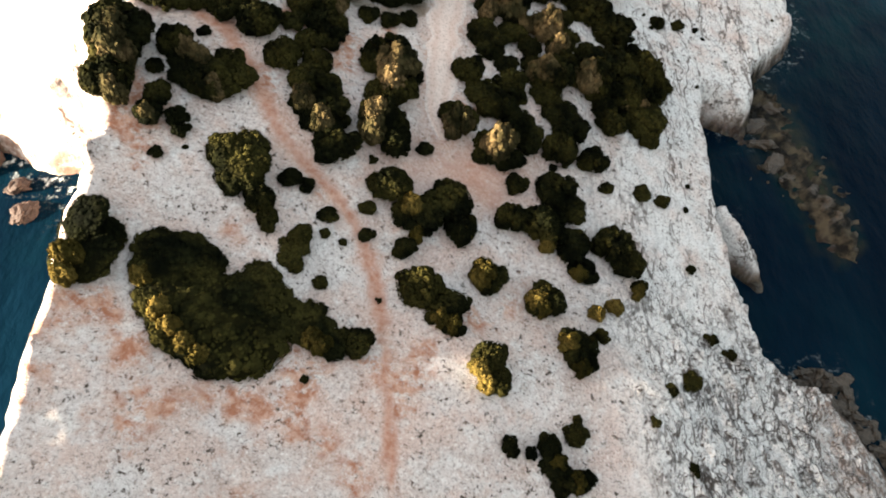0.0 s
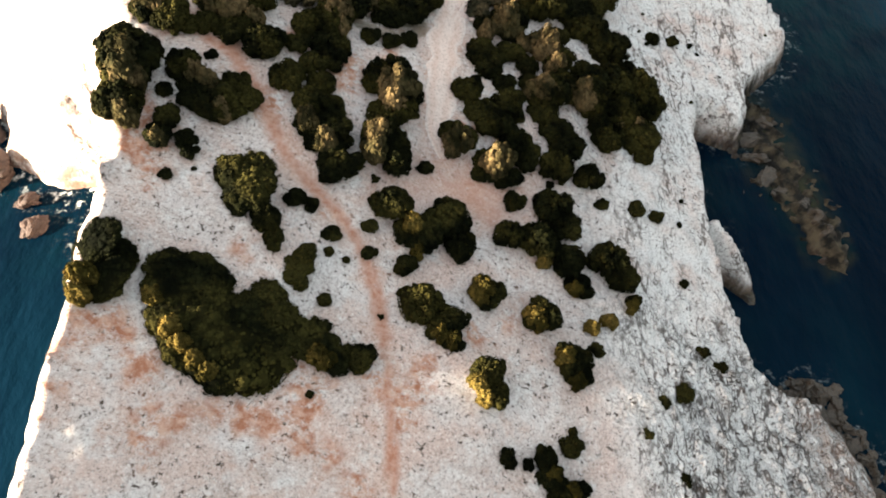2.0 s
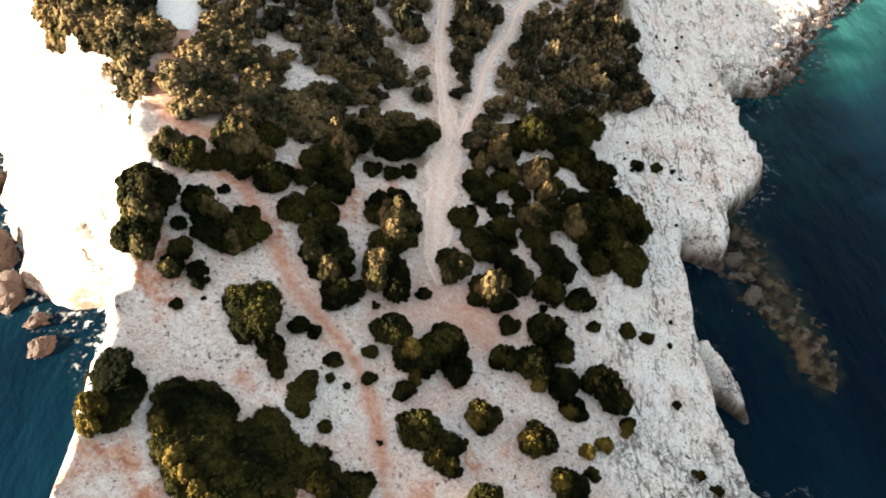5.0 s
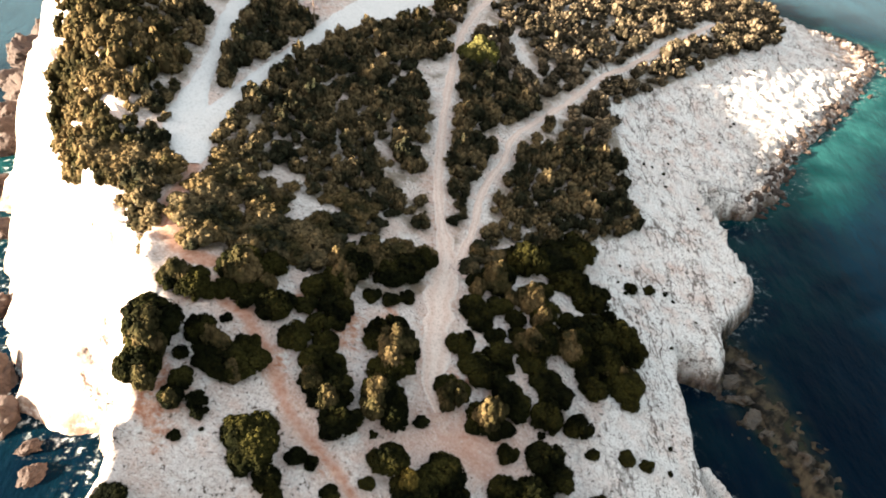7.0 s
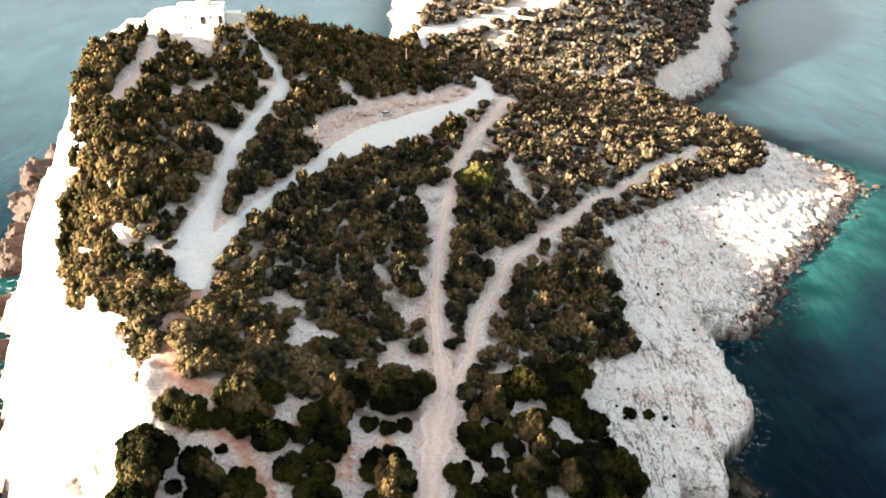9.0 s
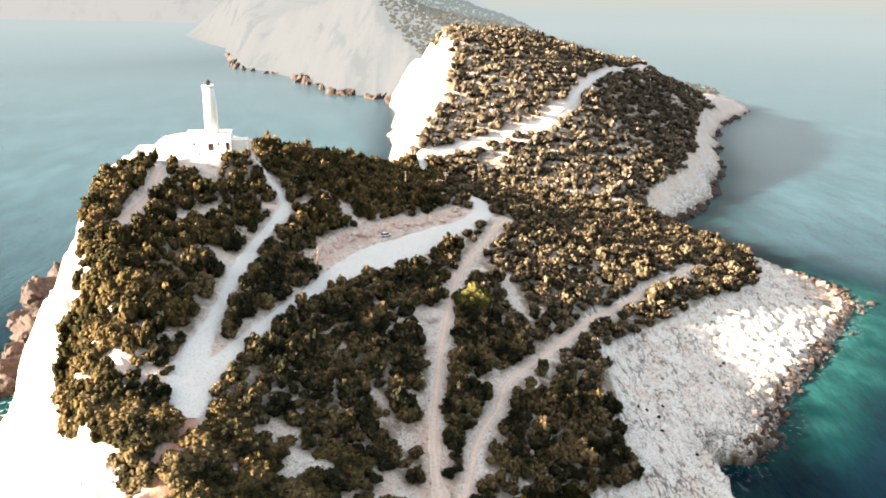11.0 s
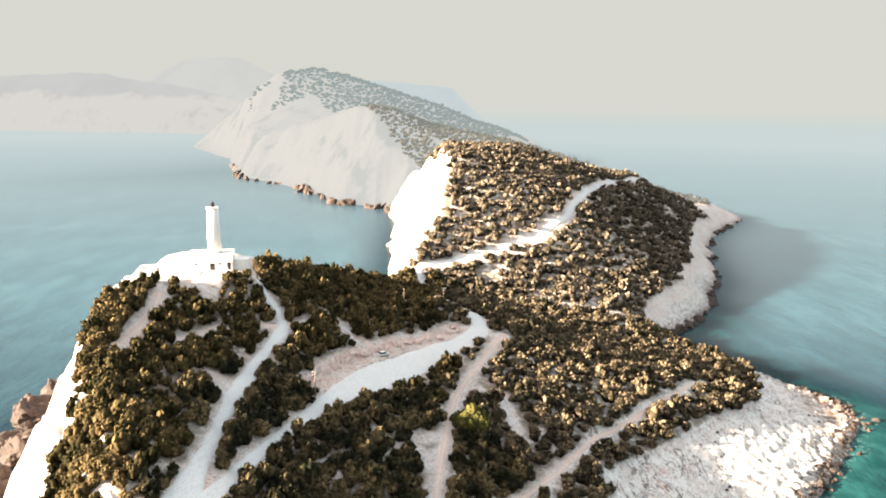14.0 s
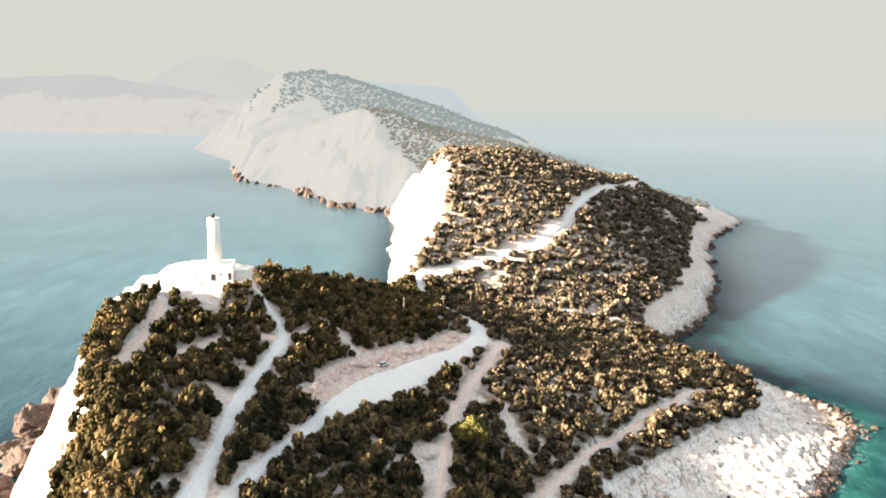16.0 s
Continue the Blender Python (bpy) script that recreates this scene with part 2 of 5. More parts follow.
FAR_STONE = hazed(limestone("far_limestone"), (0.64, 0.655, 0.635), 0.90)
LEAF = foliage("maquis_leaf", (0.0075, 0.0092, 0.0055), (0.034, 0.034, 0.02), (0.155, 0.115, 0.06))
# lit copy of the maquis leaf: sunlight is included in the brighter colour
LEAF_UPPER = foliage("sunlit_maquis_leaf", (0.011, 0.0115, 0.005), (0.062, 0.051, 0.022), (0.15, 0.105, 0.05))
LEAF_UPPER_CORE = foliage("shaded_upper_heart", (0.006, 0.0065, 0.003), (0.022, 0.019, 0.009), (0.06, 0.045, 0.021))
LEAF_DARK = foliage("mastic_leaf", (0.0022, 0.003, 0.0014), (0.01, 0.0112, 0.004), (0.034, 0.031, 0.0085))
# mastic leaf brightened: the sun on a bush's lit side is in the colour
LEAF_MASTIC_LIT = foliage("sunlit_mastic_leaf", (0.014, 0.013, 0.0035), (0.055, 0.044, 0.01), (0.13, 0.094, 0.024))
# maquis leaf again, with the gold of low sun put into its colour
LEAF_GOLD = foliage("sunny_maquis_leaf", (0.015, 0.014, 0.009), (0.095, 0.076, 0.049), (0.2, 0.154, 0.1))
# all heart colours are leaf tones darkened for the shade inside a crown
LEAF_CORE = foliage("shaded_maquis_heart", (0.005, 0.0055, 0.003), (0.016, 0.015, 0.008), (0.045, 0.034, 0.018))
LEAF_DARK_CORE = foliage("shaded_mastic_heart", (0.0015, 0.002, 0.0009), (0.0045, 0.005, 0.002), (0.014, 0.013, 0.004))
LEAF_FAR_CORE = foliage("shaded_hill_heart", (0.01, 0.0095, 0.007), (0.05, 0.041, 0.029), (0.11, 0.086, 0.06))
LEAF_GOLD_CORE = foliage("shaded_golden_heart", (0.007, 0.007, 0.0045), (0.026, 0.022, 0.014), (0.06, 0.047, 0.03))
LEAF_LIME = foliage("lime_leaf", (0.04, 0.042, 0.012), (0.08, 0.076, 0.024), (0.11, 0.098, 0.034))
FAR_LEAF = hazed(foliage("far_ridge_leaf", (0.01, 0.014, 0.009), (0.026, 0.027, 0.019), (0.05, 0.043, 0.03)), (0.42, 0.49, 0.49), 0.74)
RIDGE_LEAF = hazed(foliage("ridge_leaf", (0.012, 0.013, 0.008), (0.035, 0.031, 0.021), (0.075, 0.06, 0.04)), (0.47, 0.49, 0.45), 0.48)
# hill leaves: haze and sun on the next headland pale this base colour
LEAF_FAR = foliage("hill_scrub_leaf", (0.022, 0.021, 0.015), (0.115, 0.094, 0.067), (0.25, 0.197, 0.145))
TWIG = plain("twig_bark", (0.05, 0.038, 0.028), (0.10, 0.08, 0.06))


def track_dirt():
    """Trodden limestone dust, redder in the ruts and stony along the edges."""
    k = Mat("track_dirt", 0.95, 0.1)
    c = k.mix(k.noise(1.6, 5, 0.7), (0.56, 0.42, 0.36), (0.72, 0.62, 0.56))
    rut = k.math("ABSOLUTE", k.math("SUBTRACT", k.math("ADD", k.attr("rut"), k.math("MULTIPLY", k.noise(3.5, 4), 0.7)), 0.80))
    c = k.mix(k.ramp(rut, 0.3, 0.05, 0.0, 0.3), c, (0.46, 0.27, 0.20))
    edge = k.math("MULTIPLY", k.ramp(k.attr("rut"), 0.62, 1.0), k.ramp(k.noise(0.9, 5, 0.7), 0.35, 0.6))
    c = k.mix(edge, c, (0.60, 0.56, 0.53))
    c = k.mix(k.ramp(k.noise(0.35, 5, 0.75), 0.50, 0.38, 0.0, 0.6), c, (0.26, 0.19, 0.15))
    k.bump(k.noise(0.5, 6, 0.7), 0.6, 0.08)
    return k.colour(c)


DIRT = track_dirt()
PAVING = plain("pale_asphalt", (0.56, 0.55, 0.54), (0.66, 0.65, 0.64), 0.7, 0.85, 0.25, 0, 0.01)
ROCK_BROWN = plain("shore_rock", (0.02, 0.014, 0.0115), (0.075, 0.055, 0.046), 0.9, 0.85, 0.3, 0, 0.25)
ROCK_SEA = plain("sea_rock", (0.022, 0.0145, 0.012), (0.085, 0.06, 0.05), 0.9, 0.85, 0.3, 0, 0.4)
ROCK_WET = plain("wet_reef_rock", (0.012, 0.010, 0.008), (0.075, 0.056, 0.037), 0.8, 0.55, 0.4, 0, 0.4)
ROCK_PALE = plain("boulder_rock", (0.22, 0.19, 0.175), (0.36, 0.335, 0.315), 0.9, 0.9, 0.2, 0, 0.2)
ROCK_RED = plain("cut_bank_rock", (0.42, 0.29, 0.25), (0.68, 0.58, 0.54), 0.9, 0.9, 0.2, 0, 0.25)
WHITEWASH = plain("whitewash", (0.74, 0.73, 0.70), (0.82, 0.81, 0.79), 0.6, 0.8, 0.2, 0, 0.01)
GREY_WALL = plain("grey_render", (0.46, 0.46, 0.46), (0.56, 0.55, 0.54), 0.6, 0.85, 0.2, 0, 0.01)
DARK_METAL = plain("dark_iron", (0.03, 0.03, 0.035), (0.06, 0.055, 0.05), 0.3, 0.5, 0.4, 0.6)
DARK_GLASS = plain("window_dark", (0.015, 0.016, 0.02), (0.03, 0.03, 0.035), 0.3, 0.15, 0.5)
POLE_WOOD = plain("pole_wood", (0.14, 0.10, 0.075), (0.24, 0.18, 0.14), 0.3, 0.85, 0.2)
STEEL = plain("galvanised_steel", (0.40, 0.41, 0.42), (0.52, 0.52, 0.52), 0.2, 0.4, 0.5, 0.8)
PORCELAIN = plain("insulator", (0.55, 0.53, 0.50), (0.65, 0.63, 0.6), 0.1, 0.2, 0.5)
CAR_PAINT = plain("car_white", (0.72, 0.72, 0.72), (0.78, 0.78, 0.77), 0.8, 0.25, 0.5)
RUBBER = plain("rubber", (0.02, 0.02, 0.02), (0.035, 0.035, 0.035), 0.2, 0.8, 0.2)
SEA = sea_water()
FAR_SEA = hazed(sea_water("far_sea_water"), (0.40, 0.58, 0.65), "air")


# ---- the lie of the land ----
LATTICE = np.random.RandomState(7).rand(256, 256)


def value_noise(x, y):
    xi, yi = np.floor(x).astype(int), np.floor(y).astype(int)
    u, v = x - xi, y - yi
    u, v = u * u * (3 - 2 * u), v * v * (3 - 2 * v)
    a, b = LATTICE[xi % 256, yi % 256], LATTICE[(xi + 1) % 256, yi % 256]
    c, d = LATTICE[xi % 256, (yi + 1) % 256], LATTICE[(xi + 1) % 256, (yi + 1) % 256]
    return (a + (b - a) * u) * (1 - v) + (c + (d - c) * u) * v - 0.5


def fbm(x, y, size, octaves=4, gain=0.5):
    x, y, total, amp = np.asarray(x, float) / size, np.asarray(y, float) / size, 0.0, 1.0
    for k in range(octaves):
        total = total + amp * value_noise(x + 17.3 * k, y - 9.1 * k)
        x, y, amp = x * 2.03, y * 2.03, amp * gain
    return total


# coast, anticlockwise seen from the sea: x, y and the steepness of the shore there
COAST_WEST = [
    (-22, -30, 4), (-44, -8, 5), (-48, 25, 5), (-48.6, 46, 5), (-50.5, 54, 4), (-57, 68, 2.8), (-66, 82, 2.1), (-78, 87, 1.6), (-86, 91, 1.5), (-95, 108, 1.6),
    (-113, 142, 1.8), (-128, 172, 2), (-136, 205, 2.2), (-142, 240, 2), (-138, 275, 2), (-118, 300, 1.8), (-85, 322, 1.6), (-55, 352, 1.4),
    (-42, 395, 1.4), (-40, 450, 2), (-42, 560, 2.2), (-50, 676, 2), (-58, 829, 1.8), (-79, 905, 1.8), (-142, 931, 1.6), (-189, 1025, 1.6),
    (-269, 1154, 1.5), (-375, 1274, 1.6), (-455, 1500, 2.2), (-526, 1725, 2.6), (-663, 1992, 1.6), (-805, 2259, 1.0)]
COAST_FAR = [(-700, 2700, 0.6), (-300, 3300, 0.6), (300, 3600, 0.5), (420, 3400, 0.5), (330, 2400, 0.5), (290, 1600, 0.5), (270, 1100, 0.5),
             (310, 940, 0.5), (364, 850, 0.5)]
COAST_EAST = [
    (350, 820, 0.6), (281, 716, 0.85), (244, 626, 0.85), (210, 517, 0.7), (188, 475, 0.7), (181, 449, 0.7), (146, 398, 0.7), (124, 378, 0.7),
    (136, 352, 0.6), (156, 325, 0.6), (168, 305, 0.6), (179, 290, 0.6), (177, 272, 0.6), (151, 239, 0.6), (131, 216, 0.6), (114, 198, 0.7),
    (104, 183, 0.9), (98, 172, 1.5), (86, 161, 3), (73, 159, 4), (75, 146, 3), (77, 130, 4), (73, 121, 4), (63, 113, 4)]
COAST_COVE = [(62, 104, 4), (58.5, 97.5, 3), (53, 100, 4), (49.5, 101, 6), (48.2, 93, 6), (47.5, 82, 6), (46, 69, 6), (46.5, 56, 6), (49, 47, 5), (53, 44, 3), (60, 45, 1.2), (62.5, 39, 1), (65, 30, 1),
              (63, 8, 1), (45, -18, 1)]
COAST = np.array(COAST_WEST + COAST_FAR + COAST_EAST + COAST_COVE, float)

SPOTS_TIP = [
    (-7.9, 43.5, 25.7), (-31.6, 57.7, 37), (-14.7, 31.3, 29.4), (-34.3, 56.4, 38), (30.6, 69.2, 16.2), (-4.9, 26.4, 27), (26.2, 31.3, 18.5),
    (21.6, 94, 22.5), (-7.6, 79, 31.5), (2.7, 104.6, 25.5), (52.2, 116, 8.4), (44.6, 119.2, 11.3), (-20, 27.6, 30.2), (-43.5, 65, 42.3),
    (-47.2, 85.7, 44.6), (5.4, 35.5, 25), (13.3, 47.5, 20), (-18.4, 43.4, 31.5), (16.9, 23.7, 18), (-41.7, 46.4, 40.9), (41.2, 82.1, 11.5),
    # (-38, -8) and (-20, -12): an unseen rise added to shade the tip
    (57.5, 110.3, 6.9), (0, -5, 26), (-38, -8, 46), (-20, -12, 37), (30, 0, 17), (45, 30, 9), (44, 57, 10), (-66, 103, 44.5), (56, 40, 4), (-40, 20, 38.5)]
SPOTS_MID = [
    (19.5, 297.4, 36.3), (77.4, 191.3, 8.4), (-53, 229.5, 53.3), (-50.4, 235.2, 52.7), (60.1, 213.2, 16.5), (9.2, 199.4, 31), (-82.1, 241.5, 68.3),
    (38.4, 153, 18), (-2.5, 141.2, 30), (15.1, 152.1, 25), (105.3, 263.1, 17), (-54.6, 192.3, 50.5), (36.6, 189.3, 21.2), (77.2, 240.5, 21.5),
    (-82.2, 270.8, 67.5), (-39.5, 260.4, 53.5), (-89.5, 173, 63), (-57.7, 215.6, 54.5), (-26.7, 372.9, 39.3), (35.7, 367, 24), (15.2, 360.7, 24.2),
    (98, 205, 4), (-47, 109, 45.3), (-74, 116, 52), (-79, 147, 57.5), (-50, 122, 46.3), (-35, 184, 44.3), (-20, 226, 42.8), (10, 256, 38), (-92, 240, 68.3), (110, 330, 10)]
SPOTS_FAR = [
    (5, 496, 92), (72, 462, 62), (179, 688, 67), (60, 600, 96), (110, 650, 80), (161, 630, 66), (193, 690, 65), (230, 700, 46), (285, 765, 26), (-20, 620, 92), (-115, 1050, 116),
    (-30, 800, 60), (-500, 1600, 110), (150, 1500, 50), (150, 420, 12), (100, 420, 26), (60, 415, 36), (0, 415, 45)]
# the two ridges behind: crests, faces and the valley between
SPOTS_RIDGE = [
    (-123, 1120, 124), (-79, 1120, 119), (-25, 1120, 104), (56, 1110, 88), (117, 1100, 74), (-173, 1150, 120), (-219, 1200, 111), (-268, 1250, 100), (-355, 1350, 69),
    (-29, 980, 79), (26, 1000, 83), (9, 900, 69), (54, 930, 76), (-69, 980, 77), (-41, 900, 58), (-15, 840, 51), (-100, 1300, 84), (20, 1350, 66), (-240, 1400, 96)]
SPOTS_LAST = [
    (-485, 1750, 141), (-434, 1720, 182), (-395, 1700, 208), (-316, 1750, 219), (-269, 1800, 210), (-203, 1850, 185), (-134, 1900, 158), (-59, 1950, 129), (19, 2000, 103), (104, 2100, 77), (198, 2200, 42),
    (-419, 1550, 92), (-321, 1500, 120), (-229, 1450, 116), (-290, 1600, 163), (-367, 1600, 150), (-250, 2150, 120), (0, 2400, 60), (-600, 2300, 90)]
SPOTS = np.array(SPOTS_TIP + SPOTS_MID + SPOTS_FAR + SPOTS_RIDGE + SPOTS_LAST, float)


def blend_weights():
    n = len(SPOTS)
    a = np.zeros((n + 3, n + 3))
    a[:n, :n] = np.hypot(SPOTS[:, None, 0] - SPOTS[None, :, 0], SPOTS[:, None, 1] - SPOTS[None, :, 1]) - 3.0 * np.eye(n)
    a[:n, n] = a[n, :n] = 1
    a[:n, n + 1:], a[n + 1:, :n] = SPOTS[:, :2], SPOTS[:, :2].T
    return np.linalg.solve(a, np.r_[SPOTS[:, 2], 0, 0, 0])


WEIGHTS = blend_weights()


def lie(x, y):
    """The land's height before the sea has cut it."""
    total = WEIGHTS[-3] + WEIGHTS[-2] * x + WEIGHTS[-1] * y
    for w, (px, py, _) in zip(WEIGHTS, SPOTS):
        total = total + w * np.hypot(x - px, y - py)
    return total


def from_line(x, y, line, closed=False):
    """Distance to a line of points, and the third value of the nearest place on it."""
    best, third = np.full(np.shape(x), 1e9), np.zeros(np.shape(x))
    pts = np.array(line, float)
    ends = np.roll(pts, -1, 0) if closed else pts[1:]
    for a, b in zip(pts, ends):
        ex, ey = b[0] - a[0], b[1] - a[1]
        s = np.clip(((x - a[0]) * ex + (y - a[1]) * ey) / max(ex * ex + ey * ey, 1e-9), 0, 1)
        d = np.hypot(x - a[0] - s * ex, y - a[1] - s * ey)
        near = d < best
        best = np.where(near, d, best)
        if pts.shape[1] > 2:
            third = np.where(near, a[2] + s * (b[2] - a[2]), third)
    return best, third


def inside(x, y, poly):
    odd = np.zeros(np.shape(x), bool)
    pts = np.array(poly, float)
    for a, b in zip(pts, np.roll(pts, -1, 0)):
        if a[1] == b[1]:
            continue
        odd ^= ((a[1] > y) != (b[1] > y)) & (x < (b[0] - a[0]) * (y - a[1]) / (b[1] - a[1]) + a[0])
    return odd


def shore_distance(x, y):
    d, steep = from_line(x, y, COAST, True)
    return np.where(inside(x, y, COAST), d, -d), steep


FOOTPATH = [(-4, 16), (-5.3, 26.2), (-6.7, 37.8), (-8.2, 45.4), (-10.3, 51), (-13.4, 55.6), (-17.9, 59.3), (-21.1, 62.9), (-23.8, 67.6), (-26.3, 73), (-30.5, 78), (-35, 80.5), (-39.5, 80)]
FOOTPATH_LINK = [(-47.2, 113), (-45.9, 107.5), (-47.4, 103.6), (-48.1, 99.8), (-46, 95), (-43, 89), (-38, 87.5)]
FOOTPATH_HIGH = [(-29, 76), (-33, 84), (-31.5, 88.5), (-35.3, 87.8), (-41.2, 86.8)]
TRACK = [(-0.2, 69), (-1.4, 73), (-0.9, 82.2), (-0.6, 94.7), (0.8, 105.2), (-0.5, 117.9), (-1.5, 132.5), (-0.8, 154.2), (0.5, 175), (4.8, 211.9), (14.2, 241.4), (25.8, 275.5)]
TRACK_BRANCH = [(1, 102), (5.7, 117.2), (8.7, 133.9), (14.1, 147.9), (18.8, 162.9), (34.3, 185.9), (48.8, 209.8), (60.8, 222.8), (73.2, 234.1), (87.8, 249.9), (110, 277)]
ROAD = [(-50, 119), (-48.8, 123.5), (-47.7, 128.7), (-46.6, 135.4), (-44.9, 143.4), (-42.1, 153.9), (-39, 165.6), (-35.2, 177.7), (-30, 189), (-19.5, 211), (-6, 232), (8.3, 255.7), (15.4, 274), (14, 294.3), (6, 315), (-8, 345), (-14, 380), (0, 396), (19, 409), (35, 418), (52, 429),
        (65, 441), (74, 452), (83, 464), (99, 505), (123, 560), (161, 630), (193, 690)]
TURNING = [(-46.7, 111.5), (-48.1, 114.8), (-49.6, 118.7), (-51.1, 122.9), (-52, 127), (-52.6, 131)]
DRIVE = [(-51.6, 124), (-52.6, 131.6), (-53.2, 137.1), (-53.4, 143.6), (-53.6, 150.7), (-54.2, 160.7), (-55, 170.8), (-54.9, 180.4), (-55.1, 190.5), (-54.6, 200), (-53.6, 212.9), (-52.8, 221.4), (-56.1, 230.7), (-59.9, 236.7), (-64.2, 242), (-68.5, 248)]
TERRACE = [(-91.8, 219.1), (-89.6, 209.5), (-87.4, 196.1), (-86.6, 185.4), (-86.4, 176)]
TERRACE_LOW = [(-77.3, 192.5), (-73.1, 198.8), (-69.5, 208.8)]
SPUR = [(-60, 218), (-57, 220.5), (-53.4, 224), (-48.3, 233)]
POCKET = [(-68.2, 126.2), (-63.1, 121.4), (-59.3, 121.1), (-54, 122.2)]
WAYS = ((FOOTPATH, 0.7), (FOOTPATH_HIGH, 0.7), (FOOTPATH_LINK, 1.0), (TRACK, 1.9), (TRACK_BRANCH, 1.5), (ROAD, 4.2), (TURNING, 3.6), (DRIVE, 1.8), (TERRACE, 2.6), (TERRACE_LOW, 1.2), (SPUR, 1.2), (POCKET, 1.1))
# bare rock and scree between the shrubs: half width, then places along each
CLEARINGS = [
    (1.3, [(-33.7, 113.5), (-32, 116.9), (-28.6, 115.1)]), (0.9, [(-39.2, 101.3), (-36.2, 103.1), (-33.7, 105.9)]), (1.3, [(-28.7, 110.6), (-26.9, 106.7), (-25.8, 103.3)]),
    (0.9, [(-24.8, 109.8), (-22.2, 110.3), (-19.6, 110.7)]), (1.3, [(-17.1, 103.7), (-13, 104.9), (-10, 107.1), (-9.3, 113.1)]), (1.1, [(-10, 107.1), (-5.7, 109.8), (-1.8, 111.8)]),
    (1.2, [(-14.8, 137.2), (-11.8, 135.4)]), (1.3, [(-6.9, 141), (-2.5, 143)]), (1.2, [(-7.8, 124), (-4.1, 128.7), (-1.6, 130.7)]), (1.5, [(-16.8, 177.7), (-11.9, 174.5)]),
    (1.6, [(-6, 176.2), (-0.8, 168.7)]), (1.6, [(-5.1, 181.8), (0.6, 187.3)]), (1.8, [(20.6, 222.9), (22.1, 215), (24.5, 198.5)]), (1.3, [(-42, 244.9), (-35.3, 238.3), (-28.1, 225.8)]),
    (2.2, [(-61.8, 179.1), (-57.9, 176.4)]), (1.8, [(14.1, 157.6), (18.2, 161.2)]), (1.0, [(24.3, 101.1), (31.4, 101.6), (36.4, 102.7)]), (1.0, [(27.5, 161.4), (24.8, 165.4)]),
    (0.9, [(11.1, 114), (14.9, 116.5)]), (4.6, [(-37, 196), (-34, 206.4), (-27, 221.3), (-18.5, 234), (-7, 246), (6, 267)])]


def road_half_width(y):
    """The paved road widens into a lay-by below the lighthouse."""
    return np.interp(y, [118, 122, 128, 136, 160, 178, 190, 205, 220, 236, 254, 280, 320, 400, 460], [2.6, 3.2, 2.8, 2.1, 1.9, 2.3, 4.6, 6.6, 6.4, 5.2, 4.0, 3.8, 3.0, 2.6, 2.2])


FIN = [(46.5, 72.5, 9), (49, 69.8, 7.5), (51.5, 66.8, 5.0), (53.2, 63.5, 1.5), (53.6, 61, -1)]
REEF = [(62, 112, 4), (65, 102, 5), (66, 92, 5), (68.5, 84, 4.5), (70, 77, 3.6), (71, 71, 2.0)]


